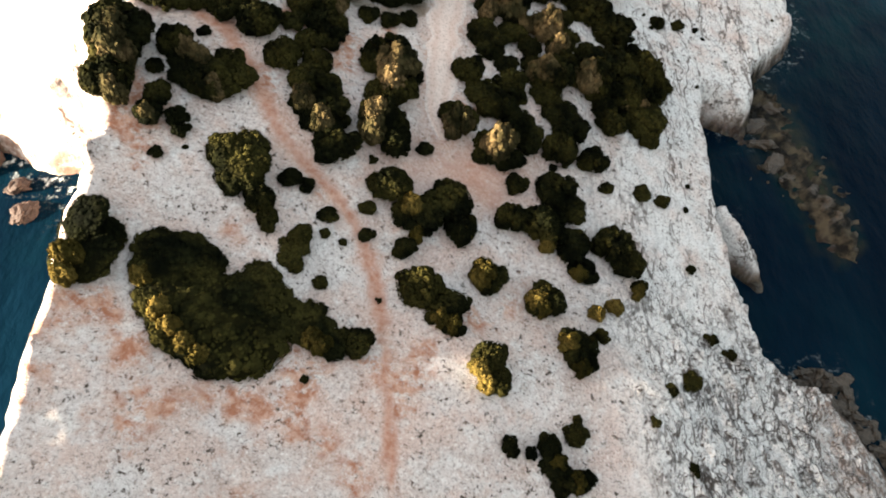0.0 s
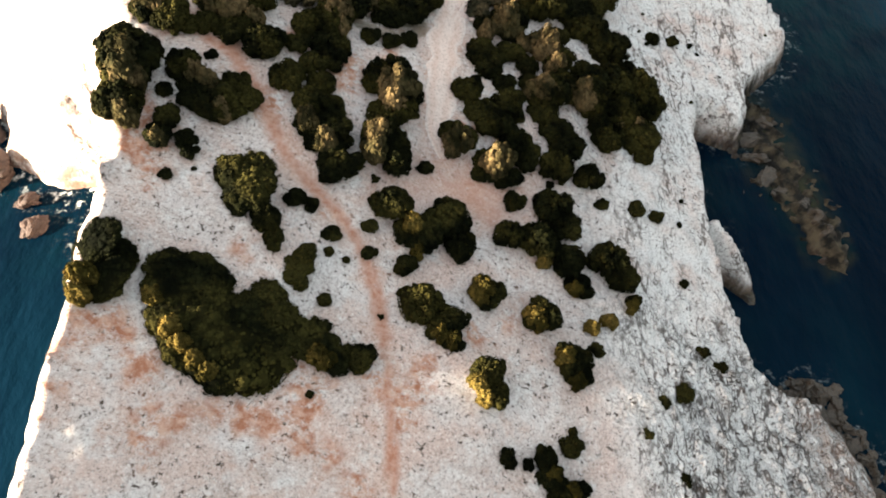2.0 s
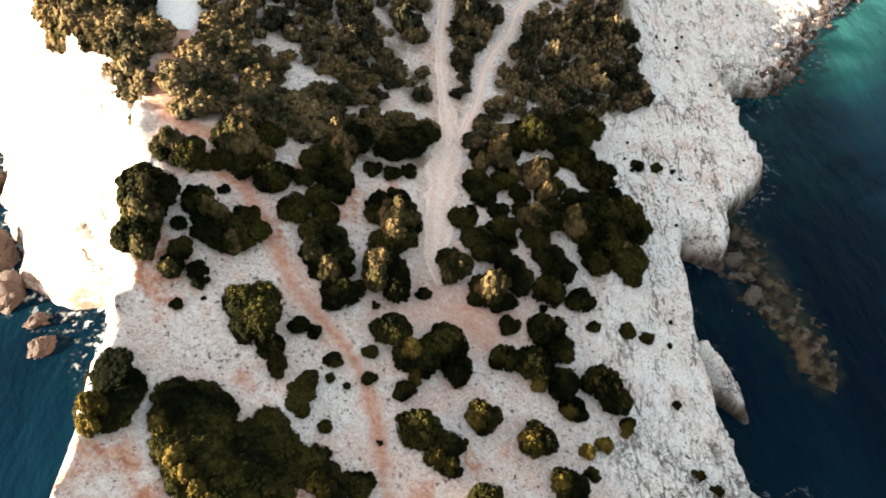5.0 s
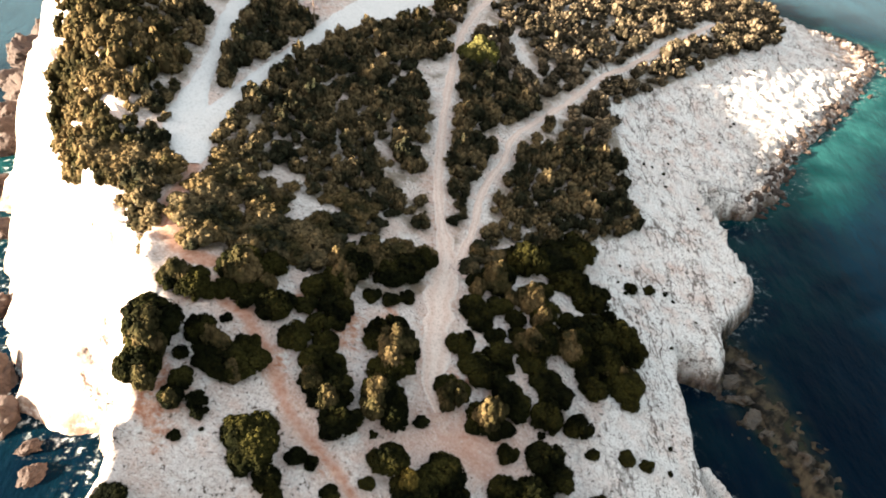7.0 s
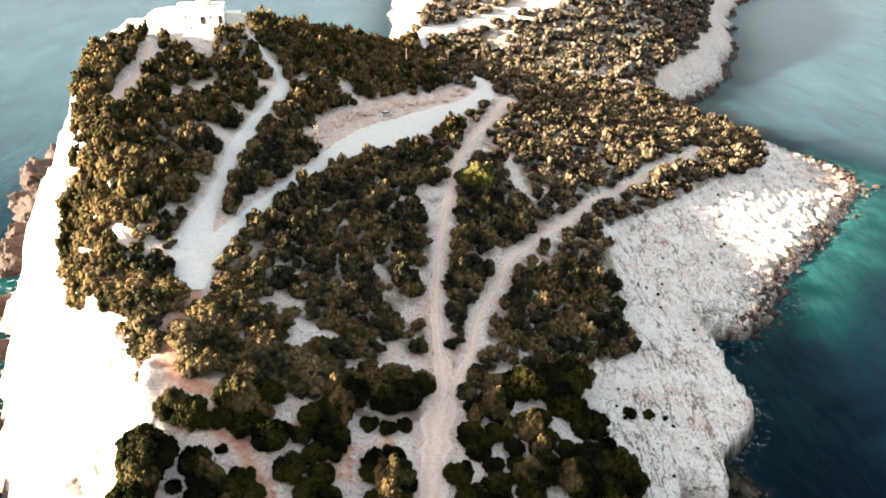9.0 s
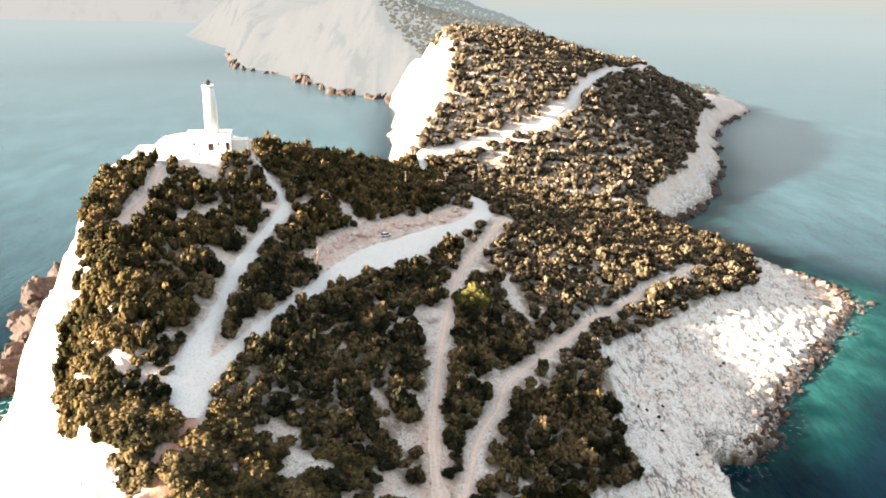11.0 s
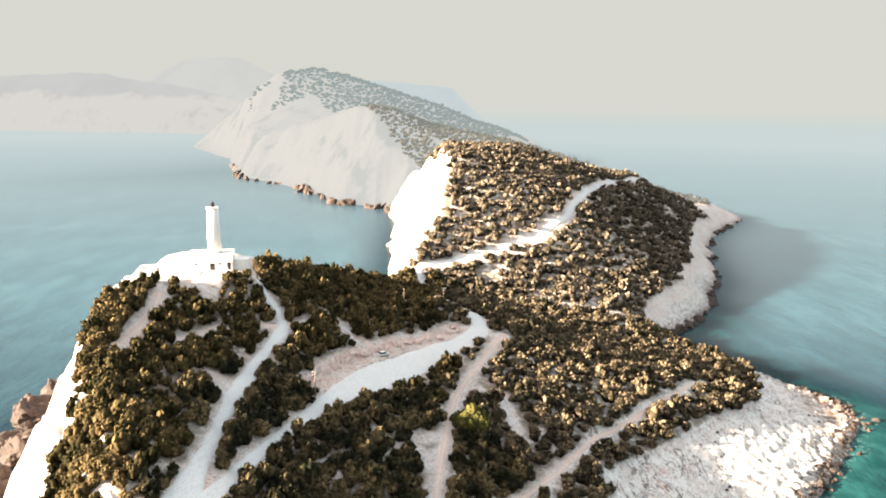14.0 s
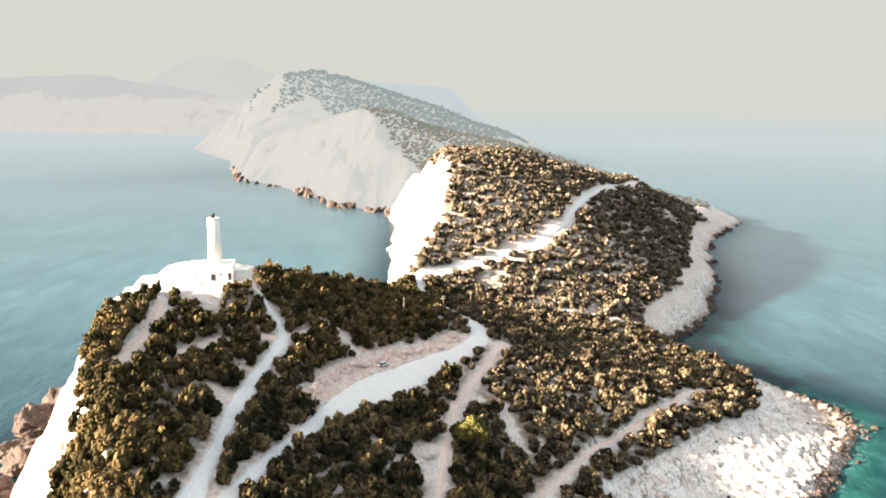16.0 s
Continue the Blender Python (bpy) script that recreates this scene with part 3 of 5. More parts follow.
def land(x, y):
    """Height of the ground."""
    x, y = np.asarray(x, float), np.asarray(y, float)
    d, steep = shore_distance(x, y)
    scale = np.clip((y - 400) / 500, 0, 1)
    d = d + fbm(x, y, 9 + 50 * scale, 4, 0.55) * np.clip((1.2 + 3.4 * (x < -35) * np.clip((y - 66) / 14, 0, 1) + 1.0 * ((x > 40) & (y > 88) & (y < 170)) + 14 * scale) * np.clip(12 / (1 + steep ** 2), 0.25, 1), 0, 30)
    base = lie(x, y) + fbm(x, y, 16, 3) * np.where(x > 62, 0.4, np.interp(y, [105, 130], [0.35, 1.0])) + fbm(x, y, 120, 4, 0.55) * 13 * scale
    way = np.full(np.shape(x), 1e9)
    for line, half in WAYS:
        way = np.minimum(way, from_line(x, y, line)[0] - half)
    calm = np.clip(way / 3.0, 0, 1)
    rough = np.clip((x - 20) / 15, 0, 1) * np.clip((150 - y) / 20 + (x - 50) / 20, 0, 1) + 0.25 + 0.3 * np.clip((52 - y) / 12, 0, 1) * np.clip((x - 20) / 12, 0, 1)
    crag = np.abs(fbm(x, y, 2.6, 3, 0.6))
    shore_crag = np.clip(1 - np.abs(d - 4) / 9, 0, 1) * (y > 150) * (y < 420) * (x > 0)
    base = base + calm * shore_crag * (np.abs(fbm(x, y, 5.5, 4, 0.65)) * 5.0 - 0.9)
    toe = np.clip((56 - y) / 14, 0, 1) * np.clip((x - 24) / 12, 0, 1)
    base = base + toe * (np.abs(fbm(x + y * 0.25, y * 0.5, 2.0, 3, 0.6)) * 2.3 - 0.45 + fbm(x, y, 7, 2) * 1.2)
    slab = np.clip((x - 52) / 12, 0, 1) * np.clip((y - 150) / 20, 0, 1) * np.clip((340 - y) / 20, 0, 1) * np.clip((x - np.interp(y, [150, 196, 224, 266, 310], [46, 52, 84, 128, 150])) / 6, 0, 1)
    base = base + slab * (np.abs(fbm(x, y, 3.4, 4, 0.7)) * 1.7 - 0.3)
    base = base + calm * rough * (crag * 0.8 - 0.16) + calm * 0.3 * fbm(x, y, 1.7, 2)
    plaza = np.clip(1.5 - np.hypot((x + 91) / 19, (y - 239) / 12), 0, 0.5) * 2
    base = base + (68.4 - base) * plaza
    cap = steep * np.maximum(d, 0) + 0.2
    soft = np.clip(np.where((y < 100) & (x < 0), 0.045, 0.10) * base, 0.6, 5)
    t = np.clip(0.5 + 0.5 * (cap - base) / soft, 0, 1)
    cut = cap + (base - cap) * t - soft * t * (1 - t)
    cut = cut + (1 - t) * np.clip(steep, 0, 2.5) * fbm(x, y, 4.5, 3, 0.6) * 1.6
    out = np.where(d > 0, np.maximum(cut, 0.15), np.maximum(-5, d * 1.5))
    fin_d, fin_z = from_line(x, y, FIN)
    out = np.maximum(out, fin_z - 2.6 * np.maximum(fin_d - 0.7, 0) + fbm(x, y, 2, 2) * 0.8)
    reef_d, half = from_line(x, y, REEF)
    return np.maximum(out, 1.25 - 1.25 * reef_d / half + np.abs(fbm(x, y, 3.2, 4, 0.65)) * 3.6 - 1.05 + np.clip((84 - y) / 8, 0, 1) * np.clip(1 - reef_d / 4, 0, 1) * 1.6)


def mesh_of(name, verts, faces, material, smooth=True, values=None):
    me = bpy.data.meshes.new(name)
    me.from_pydata(np.asarray(verts).tolist(), [], np.asarray(faces).tolist())
    for key, v in (values or {}).items():
        me.attributes.new(key, "FLOAT", "POINT").data.foreach_set("value", np.asarray(v, np.float32))
    me.polygons.foreach_set("use_smooth", np.full(len(me.polygons), smooth))
    me.materials.append(material)
    me.update()
    return me


def steps(*stretches):
    """Grid lines: (start, end, spacing), one stretch after another."""
    out = []
    for a, b, s in stretches:
        out.append(np.arange(a, b, s))
    return np.concatenate(out + [[stretches[-1][1]]])


def sheet(xs, ys):
    gx, gy = np.meshgrid(xs, ys)
    n, m = len(xs), len(ys)
    i = (np.arange(m - 1)[:, None] * n + np.arange(n - 1)[None, :]).ravel()
    return gx.ravel(), gy.ravel(), np.stack([i, i + 1, i + n + 1, i + n], 1)


def ground():
    xs = steps((-1300, -560, 25), (-560, -300, 8), (-300, -150, 6), (-150, -72, 1.8), (-72, 22, 0.8), (22, 66, 0.5), (66, 74, 0.8), (74, 185, 1.1), (185, 400, 6), (400, 700, 30))
    ys = steps((-50, 10, 2.5), (10, 60, 0.55), (60, 132, 0.8), (132, 310, 1.15), (310, 320, 1.6), (320, 520, 3.5), (520, 960, 7), (960, 2000, 10), (2000, 3800, 50))
    x, y, faces = sheet(xs, ys)
    z = land(x, y)
    d, steep = shore_distance(x, y)
    keep = (z[faces].max(1) > -3.5)
    gz = z.reshape(len(ys), len(xs))
    slope = np.hypot(np.gradient(gz, xs, axis=1), np.gradient(gz, ys, axis=0)).ravel()
    foot = np.minimum(np.minimum(from_line(x, y, FOOTPATH)[0], from_line(x, y, FOOTPATH_HIGH)[0]), from_line(x, y, FOOTPATH_LINK)[0] - 0.6)
    way = np.minimum(foot - 0.3, from_line(x, y, TRACK[:7])[0] - 2.0) + fbm(x, y, 5, 3) * 2.5
    soil = np.clip(1 - way / 3, 0, 1) * 0.5 + np.clip(fbm(x + 31, y, 7, 4, 0.6) * 3.8 - 0.55, 0, 1.3) * np.clip((18 - x) / 15, 0, 1) * (y < 100)
    soil = soil + 0.45 * np.clip((6 - from_line(x, y, CLEARINGS[-1][1])[0]) / 3, 0, 1)
    soil = np.clip(soil, 0, 1.4) * np.clip((1.3 - slope) / 0.4, 0, 1)
    trail = np.clip(np.where(y > 40, 1.6, 1.3) - (foot + fbm(x, y, 4, 2) * 0.7) / np.where(y > 40, 0.8, 0.6), 0, 1)
    junction = np.clip(1.3 - np.hypot((x - 3) / 9, (y - 65) / 6) + fbm(x, y, 5, 3) * 0.9, 0, 1)
    trail = np.maximum(trail, junction * 0.75)
    cracked = np.maximum(np.clip((x - 18) / 12, 0, 1) * (y < 140), np.clip((x - 42) / 8, 0, 1) * np.clip((340 - y) / 20, 0, 1))
    cliff = np.clip((slope - 0.8) / 0.6, 0, 1)
    shore = np.clip(1.3 - z / (3.2 + 4 * (x < 0) + 3.5 * ((x > 52) & (y < 60))), 0, 1)
    reef_d, half = from_line(x, y, REEF)
    wet = np.clip(2.2 - (reef_d + fbm(x, y, 5, 2) * 2) / half, 0, 1) * (z < 3.5)
    wet = np.maximum(wet, np.clip(1.5 - (z - fbm(x, y, 3, 2) * 2) / 1.6, 0, 1) * (x > 40) * (y < 170) * 0.9)
    toe = np.clip((60 - y) / 16, 0, 1) * np.clip((x - 19 - fbm(x, y, 8, 2) * 8) / 12, 0, 1)
    toe = np.maximum(toe, np.clip(1.3 - np.abs(d - 4 + fbm(x, y, 12, 2) * 6) / 9, 0, 1) * (x > 70) * (y > 150) * (y < 520))
    open_ground = np.full(np.shape(x), 1e9)
    for half, line in [(h, w) for w, h in WAYS] + CLEARINGS:
        open_ground = np.minimum(open_ground, from_line(x, y, line)[0] - half)
    litter = scrub_cover(x, y) * np.where(y < 380, 0.75, 0.85) * np.clip((open_ground + fbm(x, y, 3, 2)) / 1.5, 0, 1)
    values = {"soil": soil, "cracked": cracked, "cliff": cliff, "shore": shore, "litter": litter, "trail": trail, "wet": wet, "toe": toe}
    near = keep & (y[faces].min(1) < 860)
    me = mesh_of("ground", np.stack([x, y, z], 1), faces[near], LIMESTONE, True, values)
    tagged(new("ground", me), "pale limestone headland with rusty soil and sheer sea cliffs", "ground", kind="structure")
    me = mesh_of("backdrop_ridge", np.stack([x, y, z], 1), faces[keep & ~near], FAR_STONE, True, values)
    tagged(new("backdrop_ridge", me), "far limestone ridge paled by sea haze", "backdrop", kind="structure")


SCRUB = [(-46, 88), (-53, 99), (-63, 107), (-75, 119), (-85, 135), (-89, 150), (-91, 163), (-98, 184), (-105, 205), (-102, 217), (-98, 226), (-76, 222), (-72, 238), (-66, 252), (-74, 262), (-72, 280),
         (-60, 310), (-45, 340), (-36, 372), (20, 380), (60, 368), (100, 368), (122, 374), (138, 342), (150, 312), (128, 268), (84, 226), (62, 209), (50, 196)]
SCRUB_EAST = [(50, 172), (47, 148), (49, 140), (37, 129), (29, 123), (32, 115), (33, 106), (22, 108), (9, 108), (2, 100), (-8, 90), (-20, 91), (-30, 92), (-36, 91)]
HILL_SCRUB = [(-36, 372), (-20, 410), (0, 440), (2, 480), (4, 500), (-8, 600), (-16, 700), (-24, 770), (300, 770), (266, 730), (228, 640), (194, 535), (166, 480), (156, 450), (122, 402), (110, 376)]
RIDGE_SCRUB = [(-15, 800), (-20, 850), (-46, 910), (-74, 985), (-122, 1088), (-128, 1118), (-60, 1190), (60, 1190), (140, 1130), (235, 1000), (282, 930), (318, 810), (100, 770)]
LAST_SCRUB = [(-520, 1680), (-425, 1560), (-330, 1520), (-300, 1580), (-229, 1450), (-130, 1480), (60, 1500), (200, 1700), (225, 2200), (190, 2300), (-203, 1900), (-316, 1800), (-395, 1720), (-450, 1740)]


SLAB = [(33, 62), (42, 60), (43, 95), (60, 112), (70, 125), (70, 158), (95, 178), (120, 212), (160, 262), (168, 296), (150, 310), (128, 266), (84, 224), (62, 207), (50, 196), (50, 172), (47, 148), (49, 140),
        (37, 129), (32, 115), (40, 100), (38, 80)]


WEST_RIM = [(-48, 90), (-54, 98), (-64, 107), (-76, 119), (-86, 135), (-90, 150), (-92, 163), (-99, 184), (-106, 205), (-96, 207), (-87, 182), (-79, 162), (-75, 142), (-67, 127), (-59, 115), (-50, 102)]


def scrub_cover(x, y):
    return inside(x, y, SCRUB + SCRUB_EAST) | inside(x, y, HILL_SCRUB) | inside(x, y, RIDGE_SCRUB)


def sea():
    xs = steps((-6000, -400, 400), (-400, -200, 20), (-200, 260, 3.0), (260, 500, 20), (500, 6100, 400))
    ys = steps((-3000, -60, 300), (-60, 340, 3.0), (340, 1000, 20), (1000, 6600, 400))
    x, y, faces = sheet(xs, ys)
    d, _ = shore_distance(x, y)
    wob = fbm(x, y, 30, 3) * 16
    east = (x > 0)
    shallow = np.clip(1 - (-d + wob) / np.where(east, 34, 24), 0, 1) * np.where(y > 420, 0.4, 1.0) * np.clip((y - 100) / 80, 0.15, 1)
    lagoon = np.clip(1 - (-d + wob) / 20, 0, 1) * east * np.clip((y - 158) / 25, 0, 1) * np.clip((330 - y) / 40, 0, 1)
    reef_d, half = from_line(x, y, REEF)
    reef = np.clip(1.6 - (reef_d + fbm(x, y, 6, 3) * 3) / half, 0, 1)
    # where haze and sky glow pale the water's colour
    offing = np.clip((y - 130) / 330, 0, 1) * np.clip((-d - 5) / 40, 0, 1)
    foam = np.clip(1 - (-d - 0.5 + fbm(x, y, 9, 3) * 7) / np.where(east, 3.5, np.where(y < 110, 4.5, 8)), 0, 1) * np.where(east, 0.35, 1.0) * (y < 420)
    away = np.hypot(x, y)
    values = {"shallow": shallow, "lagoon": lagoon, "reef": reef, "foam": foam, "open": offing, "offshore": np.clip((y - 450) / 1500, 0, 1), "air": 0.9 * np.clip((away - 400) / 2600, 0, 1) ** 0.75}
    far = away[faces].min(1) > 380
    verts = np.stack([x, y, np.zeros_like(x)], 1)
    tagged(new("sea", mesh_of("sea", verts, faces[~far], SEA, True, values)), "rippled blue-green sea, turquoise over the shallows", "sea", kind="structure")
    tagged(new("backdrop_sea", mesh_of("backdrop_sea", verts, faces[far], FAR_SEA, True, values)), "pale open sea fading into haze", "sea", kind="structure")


# ---- building helpers ----
def part(name, bm, material, parent=None, label="", smooth=False):
    """Links a bmesh as one mesh object, under a thing or a part."""
    me = bpy.data.meshes.new(name)
    bm.to_mesh(me)
    bm.free()
    me.polygons.foreach_set("use_smooth", np.full(len(me.polygons), smooth))
    me.materials.append(material)
    ob = new(name, me)
    ob.parent = parent
    return tagged(ob, label)


def box(bm, x, y, z, sx, sy, sz, bevel=0.0):
    """A box on the height z, centred on x, y."""
    out = bmesh.ops.create_cube(bm, size=1.0, matrix=Matrix.LocRotScale((x, y, z + sz / 2), None, (sx, sy, sz)))
    if bevel:
        edges = {e for v in out["verts"] for e in v.link_edges}
        bmesh.ops.bevel(bm, geom=list(edges), offset=bevel, segments=2, affect="EDGES")
    return bm


def cone(bm, x, y, z, r1, r2, h, sides=24, turn=None):
    m = Matrix.Translation((x, y, z)) @ (turn or Matrix()) @ Matrix.Translation((0, 0, h / 2))
    bmesh.ops.create_cone(bm, cap_ends=True, segments=sides, radius1=r1, radius2=r2, depth=h, matrix=m)
    return bm


def fresh():
    return bmesh.new()


def on_land(x, y):
    return float(land(np.array([x]), np.array([y]))[0])


def thing(name, m, label, category, group="", kind=""):
    ob = new(name)
    ob.matrix_basis = m
    ob.empty_display_size = 0.5
    return tagged(ob, label, category, group, kind)


# ---- ways ----
def densify(line, step):
    pts = np.array(line, float)
    n = len(pts)
    out = []
    for i in range(n - 1):
        p0, p1, p2, p3 = pts[max(i - 1, 0)], pts[i], pts[i + 1], pts[min(i + 2, n - 1)]
        count = max(2, int(np.hypot(*(p2 - p1)) / step))
        for s in np.arange(count) / count:
            out.append(0.5 * (2 * p1 + (p2 - p0) * s + (2 * p0 - 5 * p1 + 4 * p2 - p3) * s ** 2 + (3 * p1 - p0 - 3 * p2 + p3) * s ** 3))
    out.append(pts[-1])
    return np.array(out)


def ribbon(name, line, half, material, label, ragged=0.45, lift=0.14, across=9):
    """A path laid over the ground with uneven edges."""
    mid = densify(line, 1.2)
    way = np.gradient(mid, axis=0)
    way /= np.linalg.norm(way, axis=1)[:, None]
    side = np.stack([way[:, 1], -way[:, 0]], 1)
    width = half(mid[:, 1]) if callable(half) else np.full(len(mid), half)
    rows = []
    for k, s in enumerate(np.linspace(-1, 1, across)):
        edge = width * (1 + ragged * 1.6 * fbm(mid[:, 0] + 40 * (s > 0), mid[:, 1], 3.0, 3))
        xy = mid + side * (s * edge)[:, None]
        z = land(xy[:, 0], xy[:, 1]) + (lift if abs(s) < 0.99 else -0.12)
        rows.append(np.column_stack([xy, z]))
    verts = np.stack(rows, 1).reshape(-1, 3)
    i = (np.arange(len(mid) - 1)[:, None] * across + np.arange(across - 1)[None, :]).ravel()
    faces = np.stack([i, i + across, i + across + 1, i + 1], 1)
    values = {"rut": np.tile(np.abs(np.linspace(-1, 1, across)), len(mid))}
    return tagged(new(name, mesh_of(name, verts, faces, material, True, values)), label, name.replace("_", " "), kind="structure")


# ---- shrubs ----
ICO_BM = bmesh.new()
bmesh.ops.create_icosphere(ICO_BM, subdivisions=1, radius=1.0)
ICO_V = np.array([v.co[:] for v in ICO_BM.verts])
ICO_F = np.array([[v.index for v in f.verts] for f in ICO_BM.faces])
bmesh.ops.subdivide_edges(ICO_BM, edges=ICO_BM.edges[:], cuts=1, use_grid_fill=True)
FINE_V = np.array([v.co.normalized()[:] for v in ICO_BM.verts])
FINE_F = np.array([[v.index for v in f.verts] for f in ICO_BM.faces])
ICO_BM.free()


def balls(centres, rad, shape, rs, base, floor=-0.12):
    sv, sf = shape
    verts, faces = [], []
    for c, q in zip(centres, rad):
        v = c + sv * q * (0.84 + 0.24 * rs.rand(len(sv), 1))
        v[:, 2] = np.maximum(v[:, 2], floor)
        verts.append(v)
        faces.append(sf + base)
        base += len(v)
    return verts, faces, base


def crown_arrays(seed, lobes, tufts, size, fine=True, height=0.8, bumps=20, swell=0.26):
    """A shrub's crown of radius one: lobes, smaller clumps of leaves on them, and tufts standing off both."""
    rs = np.random.RandomState(seed)
    a = rs.rand(lobes) * 6.283
    r = np.sqrt(rs.rand(lobes)) * 0.62
    rad = 0.30 + 0.22 * rs.rand(lobes)
    cx, cy = r * np.cos(a), r * np.sin(a)
    cz = (height - rad) * (1 - 0.75 * r ** 2) * (0.55 + 0.45 * rs.rand(lobes))
    cx[0] = cy[0] = 0
    rad[0], cz[0] = 0.5, height - 0.5
    centres = np.stack([cx, cy, cz], 1)
    shape = (FINE_V, FINE_F) if fine else (ICO_V, ICO_F)
    verts, faces, base = balls(centres, rad, shape, rs, 0)
    cores = len(faces) * len(shape[1])
    # clumps
    pick = rs.randint(0, lobes, bumps * 4)
    n = rs.normal(size=(bumps * 4, 3))
    n[:, 2] = np.abs(n[:, 2]) - 0.3
    n /= np.linalg.norm(n, axis=1)[:, None]
    p = centres[pick] + n * (rad[pick] * 0.92)[:, None]
    gap = np.linalg.norm(p[:, None] - centres[None], axis=2) - rad[None] * 0.9
    good = np.where((gap.min(1) > -0.01) & (p[:, 2] > 0))[0][:bumps]
    clump = rad[pick[good]] * swell * (1 + 0.92 * rs.rand(len(good)))
    more_v, more_f, base = balls(p[good], clump, (ICO_V, ICO_F), rs, base)
    verts, faces = verts + more_v, faces + more_f
    clumps = len(more_f) * len(ICO_F)
    centres, rad = np.concatenate([centres, p[good]]), np.concatenate([rad, clump])
    # leaf tufts
    odds = rad ** 1.5
    pick = rs.choice(len(rad), tufts * 4, p=odds / odds.sum())
    n = rs.normal(size=(tufts * 4, 3))
    n[:, 2] = np.abs(n[:, 2]) * 0.9 - 0.25
    n /= np.linalg.norm(n, axis=1)[:, None]
    p = centres[pick] + n * (rad[pick] * (0.94 + 0.14 * rs.rand(len(pick))) + size * 0.15)[:, None]
    gap = np.linalg.norm(p[:, None] - centres[None], axis=2) - rad[None] * 0.93
    good = np.where((gap.min(1) > -0.01) & (p[:, 2] > -0.05))[0][:tufts]
    p, n = p[good], n[good]
    face = n + rs.normal(size=n.shape) * 0.2
    t = np.cross(face, rs.normal(size=n.shape))
    t /= np.linalg.norm(t, axis=1)[:, None]
    b = np.cross(face, t)
    b /= np.linalg.norm(b, axis=1)[:, None]
    s = size * (0.6 + 0.8 * rs.rand(len(p), 1))
    tilt = (rs.rand(len(p), 1) - 0.3) * 1.2
    fold = np.cross(t, b) * s * tilt * 0.25
    q = np.stack([p - b * s * 0.7, p - t * s * 0.55 + fold, p + b * s * 0.75 - fold * 0.5, p + t * s * 0.55 + fold], 1)
    i = base + 4 * np.arange(len(p))
    verts.append(q.reshape(-1, 3))
    faces.append(np.stack([i, i + 1, i + 2], 1))
    faces.append(np.stack([i, i + 2, i + 3], 1))
    faces = np.concatenate(faces)
    layer = np.zeros(len(faces), int)
    layer[:cores] = 1
    layer[cores:cores + clumps] = 2
    return np.concatenate(verts), faces, layer


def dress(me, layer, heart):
    """Lobes get the heart's material, inner shade painted in; lobes and clumps are rounded."""
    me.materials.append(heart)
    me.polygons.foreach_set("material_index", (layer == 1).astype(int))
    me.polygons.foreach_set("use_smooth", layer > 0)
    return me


def crown_mesh(arrays, material, heart):
    verts, faces, layer = arrays
    return dress(mesh_of("crown", verts, faces, material, False), layer, heart)


def stem_mesh(seed):
    rs = random.Random(seed)
    bm = fresh()
    for k in range(4):
        turn = Matrix.Rotation(rs.uniform(0, 6.28), 4, "Z") @ Matrix.Rotation(rs.uniform(0.3, 0.9), 4, "Y")
        cone(bm, 0, 0, -0.18, 0.055, 0.025, 0.55, 6, turn)
    me = bpy.data.meshes.new("stem")
    bm.to_mesh(me)
    bm.free()
    me.materials.append(TWIG)
    return me


def shrub_kind(crown, stem, label, group):
    """The pattern of a shrub, which is copied and then taken away."""
    ob = thing("shrub", Matrix(), label, "shrub", group)
    c = new("crown", crown)
    s = new("stem", stem)
    c.parent = s.parent = ob
    return ob


def drop(ob):
    for o in (*ob.children_recursive, ob):
        bpy.data.objects.remove(o)


def place(kind, x, y, r, rng, squash=1.0):
    z = on_land(x, y)
    reach = max(1.5, r)
    gx, gy = (on_land(x + reach, y) - on_land(x - reach, y)) / (2 * reach), (on_land(x, y + reach) - on_land(x, y - reach)) / (2 * reach)
    lean = Vector((-gx, -gy, 1.0)).to_track_quat("Z", "Y").to_matrix().to_4x4() if x < -10 and y < 48 and r > 2.2 else Matrix()
    m = Matrix.Translation((x, y, z)) @ lean @ Matrix.Rotation(rng.uniform(0, 6.28), 4, "Z")
    made = copy_thing(kind, m)
    r *= 1.32 if y > 61 else 1.06
    made.scale = (r * rng.uniform(0.95, 1.12), r * rng.uniform(0.95, 1.12), r * squash * (0.5 if x < -10 and y < 48 and r > 2 else 1.0))
    return made


# shrubs that stand singly or in clumps: x, y, radius
# crowns added for the sunlit sides of shrubs, taller than their neighbours
TALL_TIP = [(-38.9, 39.7, 1.3), (-38.5, 37.5, 1.2), (-32, 39.1, 0.9), (-29.6, 35.8, 1.1), (-28.3, 34.1, 1.1), (-26.7, 32.6, 1.1), (-25.2, 31.6, 0.9), (-14.4, 35.7, 0.9), (-13.1, 35, 0.8), (-4.3, 55.8, 1.6), (-3.2, 52.7, 1), (-0.1, 41, 0.9), (1.6, 40.5, 0.9), (2.7, 54, 1), (4.7, 34.7, 1.2), (5.5, 48.3, 1.6), (5.6, 33.1, 0.8), (12.4, 45.6, 1.6), (13.7, 25.3, 0.9), (14.2, 55.3, 0.9), (14.6, 55.3, 0.8), (16.1, 23.5, 0.8), (16.2, 40.6, 1.3), (17.6, 37.3, 0.9), (18.7, 51.8, 0.9), (20.6, 45.9, 0.5), (23.3, 47.3, 0.6), (27.3, 50.9, 1)]
